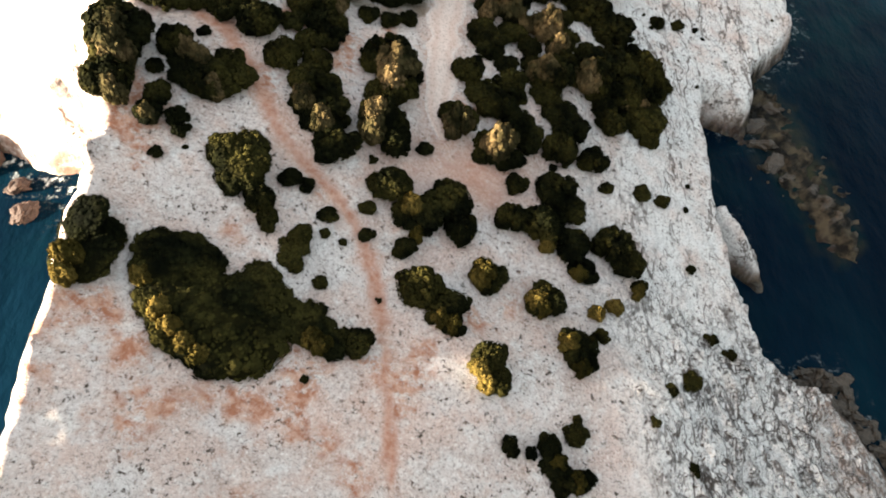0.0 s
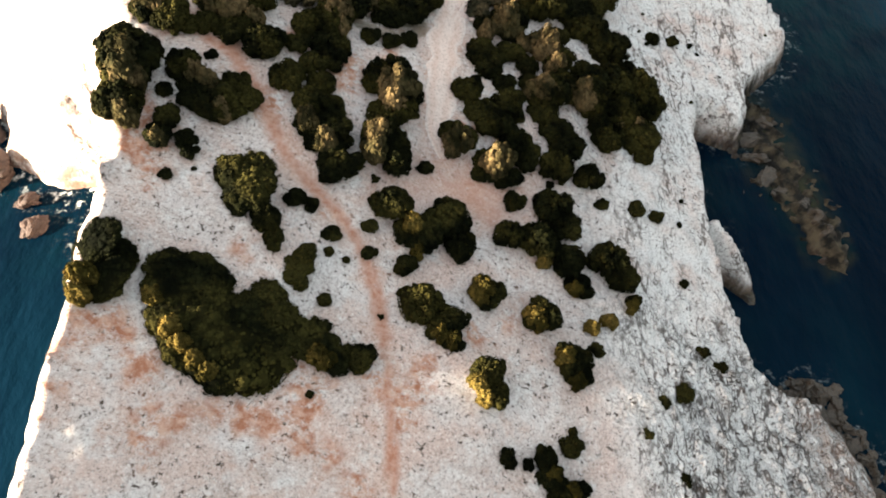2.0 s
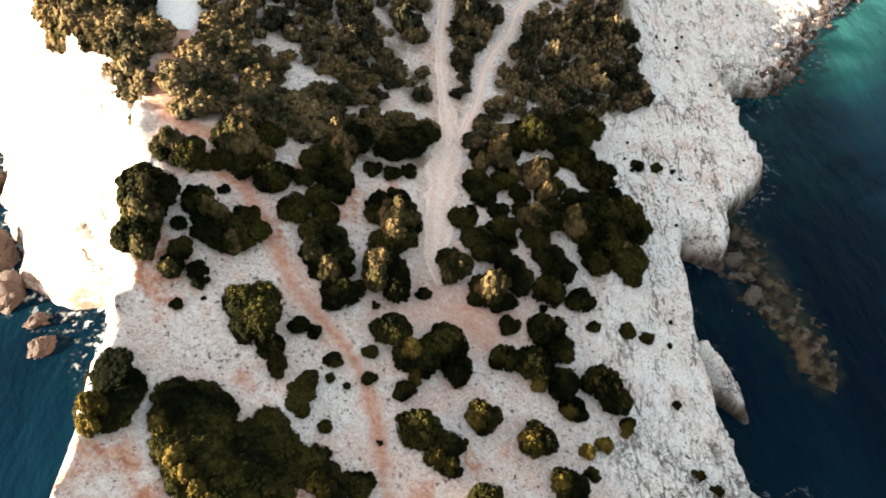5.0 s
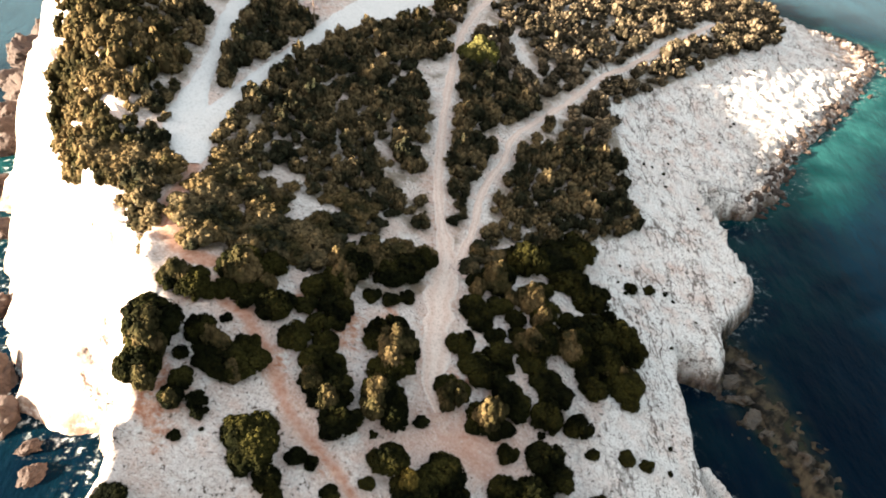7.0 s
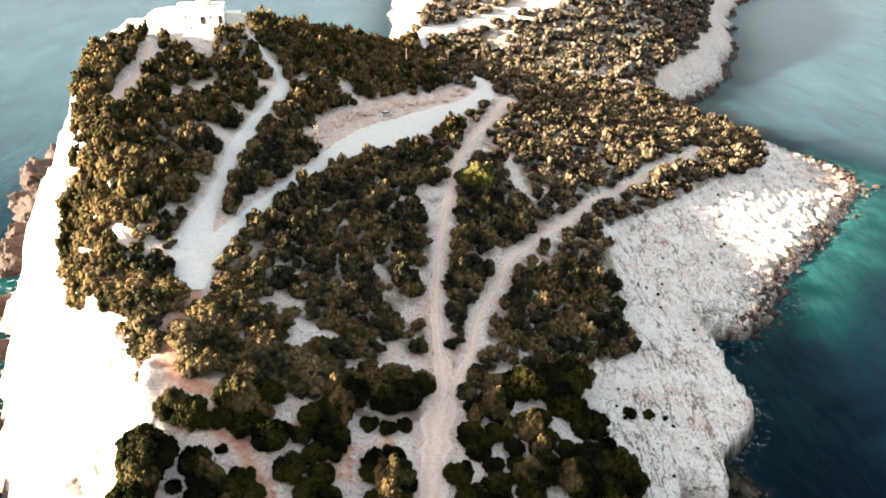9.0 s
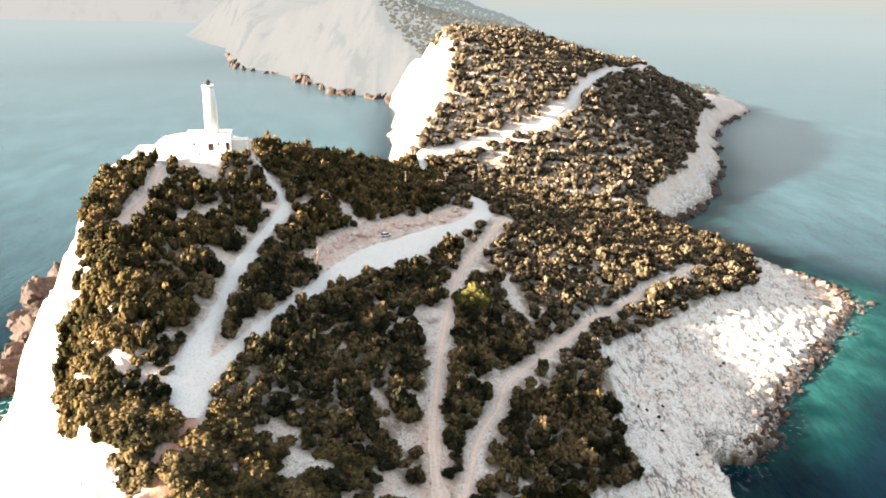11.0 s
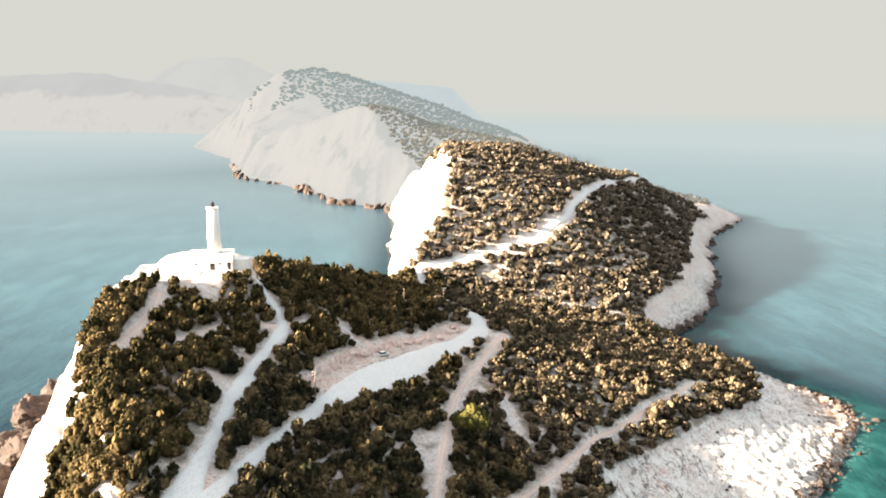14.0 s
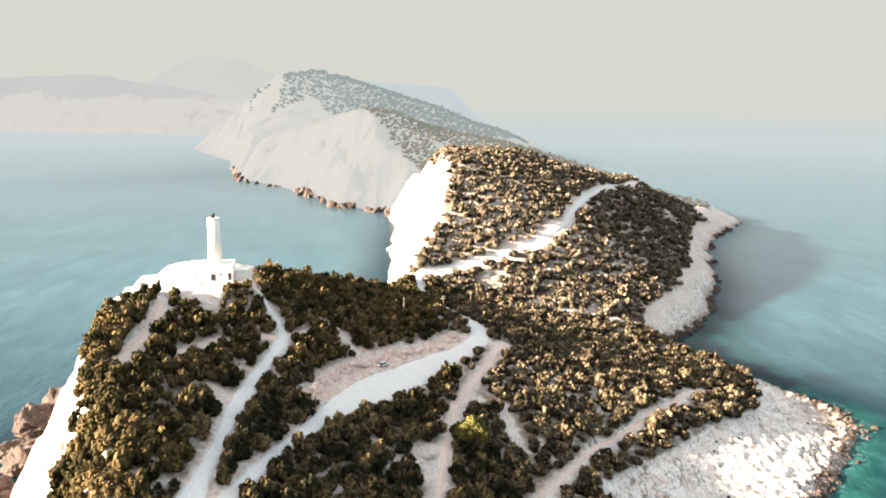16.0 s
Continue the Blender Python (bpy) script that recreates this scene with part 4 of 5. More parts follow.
TALL_UPPER = [(-41, 70.3, 2.2), (-40.8, 67.2, 1.9), (-40.7, 81, 1.5), (-39.9, 61.9, 1.3), (-36, 60.3, 1), (-33.9, 71.8, 1), (-32.1, 70.3, 1.2), (-32.1, 86.3, 1.9), (-29.8, 67.1, 1), (-28.2, 84.5, 0.9), (-19.2, 68.2, 1.2), (-18.2, 94.9, 1.4), (-17.2, 90.8, 1.7), (-16.6, 66, 1.2), (-15.9, 88.2, 1.1), (-9.2, 68.1, 2), (-7.9, 74.6, 1.6), (-6.8, 77.6, 2.2), (1.5, 71.1, 1.6), (6.4, 98.6, 1.3), (7.4, 69.4, 1.8), (10.2, 103, 2.2), (12.8, 98.1, 1.1), (16, 85.8, 2.2), (17.2, 98.6, 1.9), (18.8, 93.3, 1.5), (23, 88.3, 1.9), (29.7, 85.9, 0.9), (32.4, 85.8, 1.3)]
# low and middling shrubs
SHRUBS_TIP_WEST = [(-38.6, 44.6, 3.1), (-37.9, 40.4, 3.4), (-36.9, 43.4, 2.4), (-34.2, 56, 0.9), (-32.3, 60, 1.1), (-31.4, 40.8, 2.4), (-31.6, 57.6, 0.4), (-29.2, 42.2, 4.6), (-29.2, 38.5, 3.7), (-26.8, 58.2, 2.6), (-26.7, 35.2, 4.5), (-24.6, 57.2, 4.3), (-23.7, 32.3, 2.6), (-23.1, 36.1, 5.9), (-22.5, 52.4, 2), (-21.2, 39, 4.6), (-21, 50.1, 1.5), (-19.5, 56.4, 1.5), (-18.2, 46.9, 2.2), (-17.1, 44.6, 1.2), (-17, 56.2, 1.2), (-17, 48.8, 1.8), (-15, 38, 3.3), (-14.6, 31.2, 0.6)]
SHRUBS_TIP_MIDDLE = [(-14.5, 52.9, 1.3), (-14.5, 43, 1), (-14.4, 50.2, 0.8), (-12.5, 49.5, 0.6), (-12.1, 36, 2.3), (-10, 55.3, 1.3), (-9.8, 51.7, 1.2), (-9.7, 36.7, 1.9), (-7.8, 43, 0.4), (-7.5, 58.8, 2.9), (-5.2, 50.2, 1.7), (-3.7, 55.6, 3.4), (-2.6, 45.4, 2.8), (0.3, 58.7, 3.5), (0.6, 42.6, 2.5), (1.6, 40.3, 1.5), (2.6, 54.6, 2.3), (6, 36.1, 2.2), (6.1, 48.7, 2.5), (6.7, 33.9, 1.7), (7.8, 26.8, 1.2), (8.2, 26.1, 0.8), (9.3, 58.1, 2.4), (10.4, 26.3, 0.9)]
SHRUBS_TIP_EAST = [(12.6, 27.1, 1.5), (12.9, 25.3, 1.9), (13.2, 46.5, 2.6), (13.6, 57.5, 3.2), (14.5, 23.7, 1.9), (16.3, 29.2, 1.4), (16.7, 30.7, 0.7), (16.9, 23.8, 1.6), (17.4, 40.6, 2.6), (17.7, 55.9, 2.8), (18.3, 38.1, 1.8), (19.5, 52.9, 2), (21.1, 47, 0.7), (21.3, 43.2, 1.2), (24.1, 57.3, 2.9), (24.1, 48.7, 0.8), (26, 55.1, 2.5), (26.3, 31.5, 0.7), (27.7, 51.6, 1.3), (30.1, 36.5, 1), (31.3, 26.5, 0.8), (33.3, 38.8, 1.4), (36.9, 57.4, 0.8), (38, 46.2, 1)]
SHRUBS_UPPER_CLIFF = [(-42, 81.2, 1.7), (-41.5, 72.3, 3.6), (-40.9, 68.9, 2.8), (-40.3, 64.2, 2.4), (-38.6, 80.7, 2.2), (-37.1, 67.9, 1), (-36.4, 61, 1.8), (-36.2, 80.7, 1.4), (-35.7, 64.1, 1.5), (-35.3, 72.6, 1.8), (-34, 81.9, 1.5), (-33.4, 61.1, 1.2), (-33.4, 71.3, 2.1), (-33.1, 67.7, 1.7), (-32.6, 76.3, 0.8), (-32.6, 87.5, 2.7), (-30.8, 68.8, 2.6), (-30.5, 81.7, 2.1), (-30.1, 85.9, 1.6), (-28.6, 82.6, 1.7), (-28.5, 68.8, 2.3), (-28.5, 88.9, 2.1), (-28.4, 71.7, 1.6), (-26.9, 70.1, 1.5)]
SHRUBS_UPPER_WEST = [(-26.9, 80.5, 2.2), (-25.4, 82.5, 1.7), (-22.2, 75.5, 2.1), (-22.1, 82.6, 1.6), (-20.9, 86.9, 2.1), (-19.7, 79.6, 1.8), (-19.1, 68.5, 1.6), (-18.8, 72.1, 2.3), (-18.1, 76, 1.8), (-17.9, 84.8, 2.1), (-17.5, 66.1, 1.5), (-17.5, 89, 2.6), (-16.6, 68.6, 2.3), (-16.6, 81.6, 1.7), (-16.3, 72.4, 1.8), (-16.3, 94.6, 2.6), (-15.1, 84.2, 0.9), (-14.7, 66.8, 1.5), (-14.3, 63, 2.7), (-11.9, 89.1, 1.4), (-10.5, 78.3, 1.7), (-10, 74, 1.5), (-9.8, 62.7, 0.6), (-9.6, 96.6, 2.5)]
SHRUBS_UPPER_MIDDLE = [(-9.3, 69, 2.6), (-9.1, 89.4, 1.3), (-8.4, 79.9, 2.6), (-7.3, 68.7, 1.9), (-7.1, 65.4, 2.2), (-7.1, 74.7, 2.4), (-6.7, 99.7, 3), (-6.3, 78.3, 2.2), (-6.3, 91.7, 1.3), (-3.7, 103.1, 2.2), (-2.8, 66, 1.1), (0.4, 74, 1.4), (1.8, 72.7, 2.3), (3.6, 83.1, 2.1), (5, 79.4, 2.1), (5.3, 93.3, 2.3), (5.7, 68.2, 1.5), (6.6, 101.7, 1.5), (6.8, 90.7, 2.1), (7.1, 70.3, 2.2), (7.3, 77.3, 2.3), (9, 68.2, 1.8), (9.2, 87.4, 1.6), (10, 72.8, 1.4)]
SHRUBS_UPPER_EAST = [(10, 83.6, 2), (10.1, 95.4, 2.1), (10.4, 64, 1.4), (10.6, 75.5, 2.3), (10.6, 104.2, 2.9), (11.4, 81, 1.2), (12.8, 73.3, 2.3), (13.1, 100, 1.5), (13.2, 92.9, 1.5), (14.1, 89.1, 1.9), (15.5, 83, 2), (15.8, 65.2, 2.4), (16.3, 69.3, 0.7), (16.8, 86.8, 2.9), (17, 72.6, 2.3), (17.2, 80.2, 2.4), (17.3, 109.8, 3.5), (17.8, 62.5, 2.4), (18.2, 101.1, 2.7), (19.3, 96.2, 2.4), (19.4, 77, 2.6), (19.7, 89.7, 2.5), (22.5, 72.3, 1.9), (23.3, 89.1, 3)]
SHRUBS_UPPER_SHORE = [(23.9, 115.3, 4.3), (24.6, 67.8, 0.9), (24.6, 94.8, 2.9), (24.8, 87.2, 1.9), (25.5, 84.5, 1.8), (26.1, 108.2, 3.6), (26.3, 80.6, 2), (28.5, 94.2, 3.3), (29.1, 121, 3.9), (29.8, 104.7, 3.3), (30.4, 88.5, 2.8), (30.7, 69.1, 1.4), (31.9, 84.7, 3.5), (33.1, 102.3, 1.6), (33.3, 82.7, 2.2), (33.4, 95.3, 3.4), (34.4, 68.8, 1), (36.4, 93.7, 2.3), (40.4, 44.1, 0.9), (41, 115.6, 1.3), (45.9, 117.5, 1.2)]
SHRUBS = (SHRUBS_TIP_WEST, SHRUBS_TIP_MIDDLE, SHRUBS_TIP_EAST, SHRUBS_UPPER_CLIFF, SHRUBS_UPPER_WEST, SHRUBS_UPPER_MIDDLE, SHRUBS_UPPER_EAST, SHRUBS_UPPER_SHORE)


BARE = [(-84, 245, 11), (-97, 238, 9), (22, 110, 2), (-10, 128, 2)]


def clear_of_ways(x, y, r):
    free = np.ones(np.shape(x), bool)
    for line, half in WAYS:
        h = road_half_width(y) * (y < 330) + 2.8 * (y >= 330) if line is ROAD else half
        free &= from_line(x, y, line)[0] > h + r * (0.30 if half > 2.5 else 0.5)
    for half, line in CLEARINGS:
        free &= from_line(x, y, line)[0] > half * (1 + 0.5 * fbm(x, y, 4, 2)) + r * 0.5
    for bx, by, br in BARE:
        free &= np.hypot(x - bx, y - by) > br * (0.8 + 0.6 * fbm(x, y, 4, 2)) + r * 0.4
    return free


def scatter(poly, x0, x1, y0, y1, gap, seed):
    rs = np.random.RandomState(seed)
    gx, gy = np.meshgrid(np.arange(x0, x1, gap), np.arange(y0, y1, gap * 0.87))
    gx = gx + (np.arange(gx.shape[0]) % 2)[:, None] * gap / 2
    x = (gx + (rs.rand(*gx.shape) - 0.5) * gap * 0.8).ravel()
    y = (gy + (rs.rand(*gy.shape) - 0.5) * gap * 0.8).ravel()
    ok = inside(x, y, poly)
    return x[ok], y[ok], rs


def joined(name, x, y, r, rs, kinds, squash, material, heart, label):
    """Countless shrubs in one object."""
    z = land(x, y)
    turn = rs.rand(len(x)) * 6.283
    pick = rs.randint(0, len(kinds), len(x))
    tall = squash * (0.7 + 0.7 * rs.rand(len(x)) ** 1.6)
    verts, faces, cores, base = [], [], [], 0
    for k, (kv, kf, kc) in enumerate(kinds):
        w = np.where(pick == k)[0]
        c, s = np.cos(turn[w])[:, None], np.sin(turn[w])[:, None]
        px = (kv[None, :, 0] * c - kv[None, :, 1] * s) * r[w, None] + x[w, None]
        py = (kv[None, :, 0] * s + kv[None, :, 1] * c) * r[w, None] + y[w, None]
        pz = kv[None, :, 2] * (r * tall)[w, None] + z[w, None]
        verts.append(np.stack([px, py, pz], 2).reshape(-1, 3))
        faces.append((kf[None] + (np.arange(len(w)) * len(kv))[:, None, None]).reshape(-1, 3) + base)
        cores.append(np.tile(kc, len(w)))
        base += len(w) * len(kv)
    me = mesh_of(name, np.concatenate(verts), np.concatenate(faces), material, False)
    dress(me, np.concatenate(cores), heart)
    tagged(new(name, me), label, "shrubs", kind="stuff")


def shrubs():
    rng = random.Random(4)
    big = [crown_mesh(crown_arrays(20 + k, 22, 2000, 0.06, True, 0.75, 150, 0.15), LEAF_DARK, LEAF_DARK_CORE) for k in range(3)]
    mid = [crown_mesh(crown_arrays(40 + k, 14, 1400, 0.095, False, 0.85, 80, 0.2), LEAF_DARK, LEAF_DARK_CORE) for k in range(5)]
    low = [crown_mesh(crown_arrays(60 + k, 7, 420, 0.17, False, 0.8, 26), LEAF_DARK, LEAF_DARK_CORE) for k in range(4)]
    stems = [stem_mesh(k) for k in range(3)]
    group = "shrubs on the bare headland"
    kinds_big = [shrub_kind(m, stems[0], "broad dense dark green shrub spreading over pale rock", group) for m in big]
    kinds_mid = [shrub_kind(m, stems[1], "rounded olive green shrub with golden sunlit side", group) for m in mid]
    kinds_low = [shrub_kind(m, stems[2], "small dark green bush growing on bare limestone", group) for m in low]
    for spots in SHRUBS:
        for x, y, r in spots:
            kind = rng.choice(kinds_big if r > 3.9 or (x < -20 and y < 48) else kinds_mid if r > 1.25 else kinds_low)
            place(kind, x, y, r, rng, rng.uniform(0.75, 0.95) if r > 3.9 else rng.choice((0.8, 1.0, 1.2, 1.4)))
    # these crowns carry sunlight in their leaf colours
    tall_lit_mastic = [crown_mesh(crown_arrays(180 + k, 7, 700, 0.12, True, 1.0, 30), LEAF_MASTIC_LIT, LEAF_MASTIC_LIT) for k in range(3)]
    tall_lit_maquis = [crown_mesh(crown_arrays(190 + k, 7, 700, 0.12, True, 1.0, 30), LEAF_UPPER, LEAF_UPPER) for k in range(3)]
    for spots, crowns, label, top in ((TALL_TIP, tall_lit_mastic, "tall mastic bush standing above its neighbours, sunlit yellow-green in its leaf colour", 3.6), (TALL_UPPER, tall_lit_maquis, "tall bush standing above its neighbours, sunlit golden brown in its leaf colour", 4.4)):
        kinds = [shrub_kind(m, stems[0], label, group) for m in crowns]
        for x, y, r in spots:
            place(rng.choice(kinds), x, y, max(r * 1.15, 1.2), rng, min(1.9, max(0.9, top / max(r * 1.15, 1.2) / 1.1)))
        for k in kinds:
            drop(k)
    # the edge of the thicket, shrub by shrub
    x, y, rs = scatter(SCRUB + SCRUB_EAST, -125, 160, 84, 136, 2.6, 5)
    r = 1.3 + 1.1 * rs.rand(len(x))
    taken = np.array([p for spots in SHRUBS for p in spots])
    apart = (np.hypot(x[:, None] - taken[None, :, 0], y[:, None] - taken[None, :, 1]) - taken[None, :, 2]).min(1) > -0.4
    ok = clear_of_ways(x, y, r) & apart & (fbm(x, y, 13, 2) > -0.5) & (y > np.interp(x, [-46, -19, -2, 13, 40], [84, 94, 99, 111, 119]))
    # every other crown takes the leaf colour that includes sunlight
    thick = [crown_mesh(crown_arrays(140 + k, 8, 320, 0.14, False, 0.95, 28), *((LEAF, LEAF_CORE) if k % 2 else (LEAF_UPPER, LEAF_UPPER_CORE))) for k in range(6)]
    edge_kinds = [shrub_kind(m, stems[1], "olive green shrub at the edge of the thicket", "shrubs of the thicket") for m in thick]
    order = np.argsort(y[ok])
    fringe = np.stack([x[ok], y[ok], r[ok]], 1)[order]
    for a, b, c in fringe[:150]:
        place(rng.choice(edge_kinds), float(a), float(b), float(c), rng, rng.uniform(0.75, 1.0))
    fringe = fringe[150:]
    for k in kinds_big + kinds_mid + kinds_low + edge_kinds:
        drop(k)
    # the thicket
    x, y, rs = scatter(SCRUB + SCRUB_EAST, -125, 160, 136, 385, 3.2, 9)
    r = 1.9 + 1.5 * rs.rand(len(x)) ** 1.3
    ok = clear_of_ways(x, y, r) & (fbm(x, y, 15, 2) > -0.52)
    # the sunlit area, whose light is put into a golden leaf colour
    def sunny(x, y):
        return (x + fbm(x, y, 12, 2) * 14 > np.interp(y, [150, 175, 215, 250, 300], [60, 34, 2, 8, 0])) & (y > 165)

    ok &= ~sunny(x, y)
    rim_x, rim_y, rim_rs = scatter(WEST_RIM, -115, -40, 88, 215, 2.5, 31)
    rim_r = 1.6 + 1.2 * rim_rs.rand(len(rim_x))
    rim = np.stack([rim_x, rim_y, rim_r], 1)[clear_of_ways(rim_x, rim_y, rim_r)]
    every = np.concatenate([np.stack([x, y, r], 1)[ok], fringe, rim])
    close = (every[:, 1] < 205) & (every[:, 0] > -58 + fbm(every[:, 0], every[:, 1], 14, 2) * 16)
    kinds = [crown_arrays(80 + k, 4, 70, 0.2, False, 0.95, 14) for k in range(7)]
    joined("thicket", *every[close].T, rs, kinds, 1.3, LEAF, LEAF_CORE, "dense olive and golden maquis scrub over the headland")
    # upper scrub takes the lit leaf colour too
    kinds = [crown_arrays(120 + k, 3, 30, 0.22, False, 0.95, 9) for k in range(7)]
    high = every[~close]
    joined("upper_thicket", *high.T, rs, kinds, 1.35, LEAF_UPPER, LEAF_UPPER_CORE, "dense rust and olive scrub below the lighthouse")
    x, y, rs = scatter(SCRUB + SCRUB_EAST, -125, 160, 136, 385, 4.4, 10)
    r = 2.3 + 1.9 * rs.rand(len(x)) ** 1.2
    ok = clear_of_ways(x, y, r) & sunny(x, y) & (fbm(x, y, 15, 2) > -0.52)
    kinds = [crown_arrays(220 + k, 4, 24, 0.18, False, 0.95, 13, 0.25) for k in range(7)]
    joined("golden_thicket", x[ok], y[ok], r[ok], rs, kinds, 1.1, LEAF_GOLD, LEAF_GOLD_CORE, "dense sunny golden scrub on the upper headland")
    # low plants in the cracks of the eastern slabs
    x, y, rs = scatter(SLAB, 20, 175, 60, 330, 3.4, 21)
    r = 0.25 + 0.6 * rs.rand(len(x)) ** 2
    ok = (fbm(x, y, 14, 2) + 0.9 * rs.rand(len(x)) > 0.84) & clear_of_ways(x, y, r)
    kinds = [crown_arrays(170 + k, 3, 40, 0.34, False, 0.8, 3) for k in range(3)]
    joined("slab_plants", x[ok], y[ok], r[ok], rs, kinds, 0.9, LEAF_DARK, LEAF_DARK_CORE, "low dark plants dotted over pale slabs")
    # the hills behind
    kinds = [crown_arrays(100 + k, 3, 6, 0.30, False, 0.9, 5) for k in range(7)]
    x, y, rs = scatter(HILL_SCRUB, -60, 310, 376, 760, 5.6, 11)
    r = 3.0 + 2.4 * rs.rand(len(x))
    ok = clear_of_ways(x, y, r) & (fbm(x, y, 26, 2) > -0.48)
    joined("hill_scrub", x[ok], y[ok], r[ok], rs, kinds, 1.0, LEAF_FAR, LEAF_FAR_CORE, "sunlit scrub covering the next headland")
    kinds = [crown_arrays(110 + k, 2, 4, 0.45, False, 0.9, 1) for k in range(5)]
    x, y, rs = scatter(RIDGE_SCRUB, -140, 330, 760, 1200, 8.5, 12)
    r = 3.5 + 2.8 * rs.rand(len(x))
    ok = fbm(x, y, 60, 3) > -0.42
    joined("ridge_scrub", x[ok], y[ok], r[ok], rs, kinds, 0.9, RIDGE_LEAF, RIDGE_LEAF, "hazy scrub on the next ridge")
    x, y, rs = scatter(LAST_SCRUB, -560, 260, 1400, 2350, 12, 13)
    r = 5 + 4.5 * rs.rand(len(x))
    ok = fbm(x, y, 70, 3) > np.where(x < -380, 0.12, -0.45)
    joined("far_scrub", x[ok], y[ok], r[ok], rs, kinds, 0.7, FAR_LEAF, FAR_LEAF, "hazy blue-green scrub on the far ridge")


# ---- rocks ----
def rock_arrays(seed, level=3, rough=0.5):
    """A broken, faceted rock of radius one."""
    rs = np.random.RandomState(seed)
    bm = bmesh.new()
    bmesh.ops.create_icosphere(bm, subdivisions=level, radius=1.0)
    v = np.array([q.co[:] for q in bm.verts])
    f = np.array([[q.index for q in p.verts] for p in bm.faces])
    bm.free()
    for _ in range(9):
        n = rs.normal(size=3)
        n /= np.linalg.norm(n)
        v = v - np.outer(np.maximum(v @ n - 0.45 - 0.4 * rs.rand(), 0), n)
    for amp, freq in ((rough, 1.7), (rough * 0.5, 4.1)):
        d = np.array([noise.noise(Vector(p * freq + seed * 3.7)) for p in v])
        v = v * (1 + amp * (np.abs(d) * 1.4 - 0.3))[:, None]
    return v, f


def shore_rocks():
    kinds_brown = [mesh_of("boulder", *rock_arrays(k, 2), ROCK_BROWN, False) for k in range(6)]
    kinds_pale = [mesh_of("boulder", *rock_arrays(k + 9, 2), ROCK_PALE, False) for k in range(6)]
    kinds_crag = [mesh_of("crag", *rock_arrays(k + 50, 4, 0.42), ROCK_SEA, False) for k in range(5)]
    rng = random.Random(3)

    def put(name, kinds, x, y, z, sx, sy, sz, label, group):
        ob = new(name, rng.choice(kinds))
        ob.matrix_basis = Matrix.LocRotScale((x, y, z), Euler((rng.uniform(-0.3, 0.3), rng.uniform(-0.3, 0.3), rng.uniform(0, 6.28))), (sx, sy, sz))
        tagged(ob, label, "rock", group)

    east = np.array([(86, 161), (98, 172), (104, 183), (114, 198), (131, 216), (151, 239), (177, 272), (179, 290), (168, 305)], float)
    for k in range(300):
        i = rng.randrange(len(east) - 1)
        s = rng.random()
        p = east[i] * (1 - s) + east[i + 1] * s
        off = rng.gauss(-2.2, 2.4)
        d = east[i + 1] - east[i]
        n = np.array([d[1], -d[0]]) / np.hypot(*d)
        x, y = p + n * off
        r = rng.uniform(0.4, 1.3)
        low = off > -4.5
        put("boulder", kinds_brown if low or rng.random() < 0.3 else kinds_pale, x, y, max(on_land(x, y), 0) + 0.1 * r, r * rng.uniform(0.8, 1.5), r, r * rng.uniform(0.7, 1.3),
            "brown wave-stained boulder on the shore" if low else "pale limestone boulder above the shore", "boulders along the shore")
    far = np.array([(124, 378), (146, 398), (181, 449), (188, 475), (210, 517), (244, 626), (281, 716), (360, 830)], float)
    for k in range(70):
        i = rng.randrange(len(far) - 1)
        x, y = far[i] + (far[i + 1] - far[i]) * rng.random() + np.array([rng.uniform(-2, 2), rng.uniform(-3, 3)])
        r = rng.uniform(1.8, 4.2)
        put("shore_rock", kinds_brown, x, y, 0.4, r, r * 1.3, r * 0.8, "dark boulder at the waterline", "boulders along the far shore")
    for x, y, sx, sy, h in ((-75, 75.5, 3.4, 2.2, 1.6), (-79, 80, 3, 2, 1.6), (-86, 86, 6, 5, 4), (-150, 228, 7, 10, 8), (-157, 240, 8, 7, 6), (-143, 203, 6, 5, 6), (-150, 214, 5, 5, 5),
                            (-166, 262, 8, 10, 9), (-168, 280, 10, 8, 8), (-139, 190, 5, 6, 5), (-92, 98, 5, 5, 5), (-104, 118, 5, 6, 5), (-120, 148, 5, 6, 6), (-131, 168, 4, 6, 4)):
        put("sea_rock", kinds_crag, x, y, h * 0.15, sx, sy, h, "reddish brown rock standing in the surf", "rocks under the cliff")
    kinds_wet = [mesh_of("reef_rock", *rock_arrays(k + 70, 3, 0.45), ROCK_WET, False) for k in range(4)]
    for x, y, sx, sy, h in ((60.5, 101, 2.2, 3.5, 1.7), (62, 95.5, 2.0, 3.2, 1.5), (63.5, 90.5, 1.8, 2.8, 1.1), (64.5, 86.5, 1.4, 2.2, 0.9), (68.5, 84, 1.8, 2.2, 1.0), (69.5, 80.5, 2.0, 2.6, 1.9),
                            (70.3, 77, 1.9, 2.5, 2.1), (70.8, 73.6, 1.6, 2.4, 1.5), (71.2, 70.6, 1.2, 1.8, 1.0), (65.5, 106, 2.6, 2.2, 1.3)):
        put("reef_rock", kinds_wet, x, y, h * 0.2, sx, sy, h, "wet dark brown rock of the reef", "rocks of the reef")
    cove = np.array([(-60, 850), (-69, 882), (-141, 929), (-247, 1140), (-353, 1219), (-450, 1500)], float)
    for k in range(60):
        i = rng.randrange(len(cove) - 1)
        x, y = cove[i] + (cove[i + 1] - cove[i]) * rng.random() + np.array([rng.uniform(-9, 2), rng.uniform(-9, 2)])
        r = rng.uniform(3, 8)
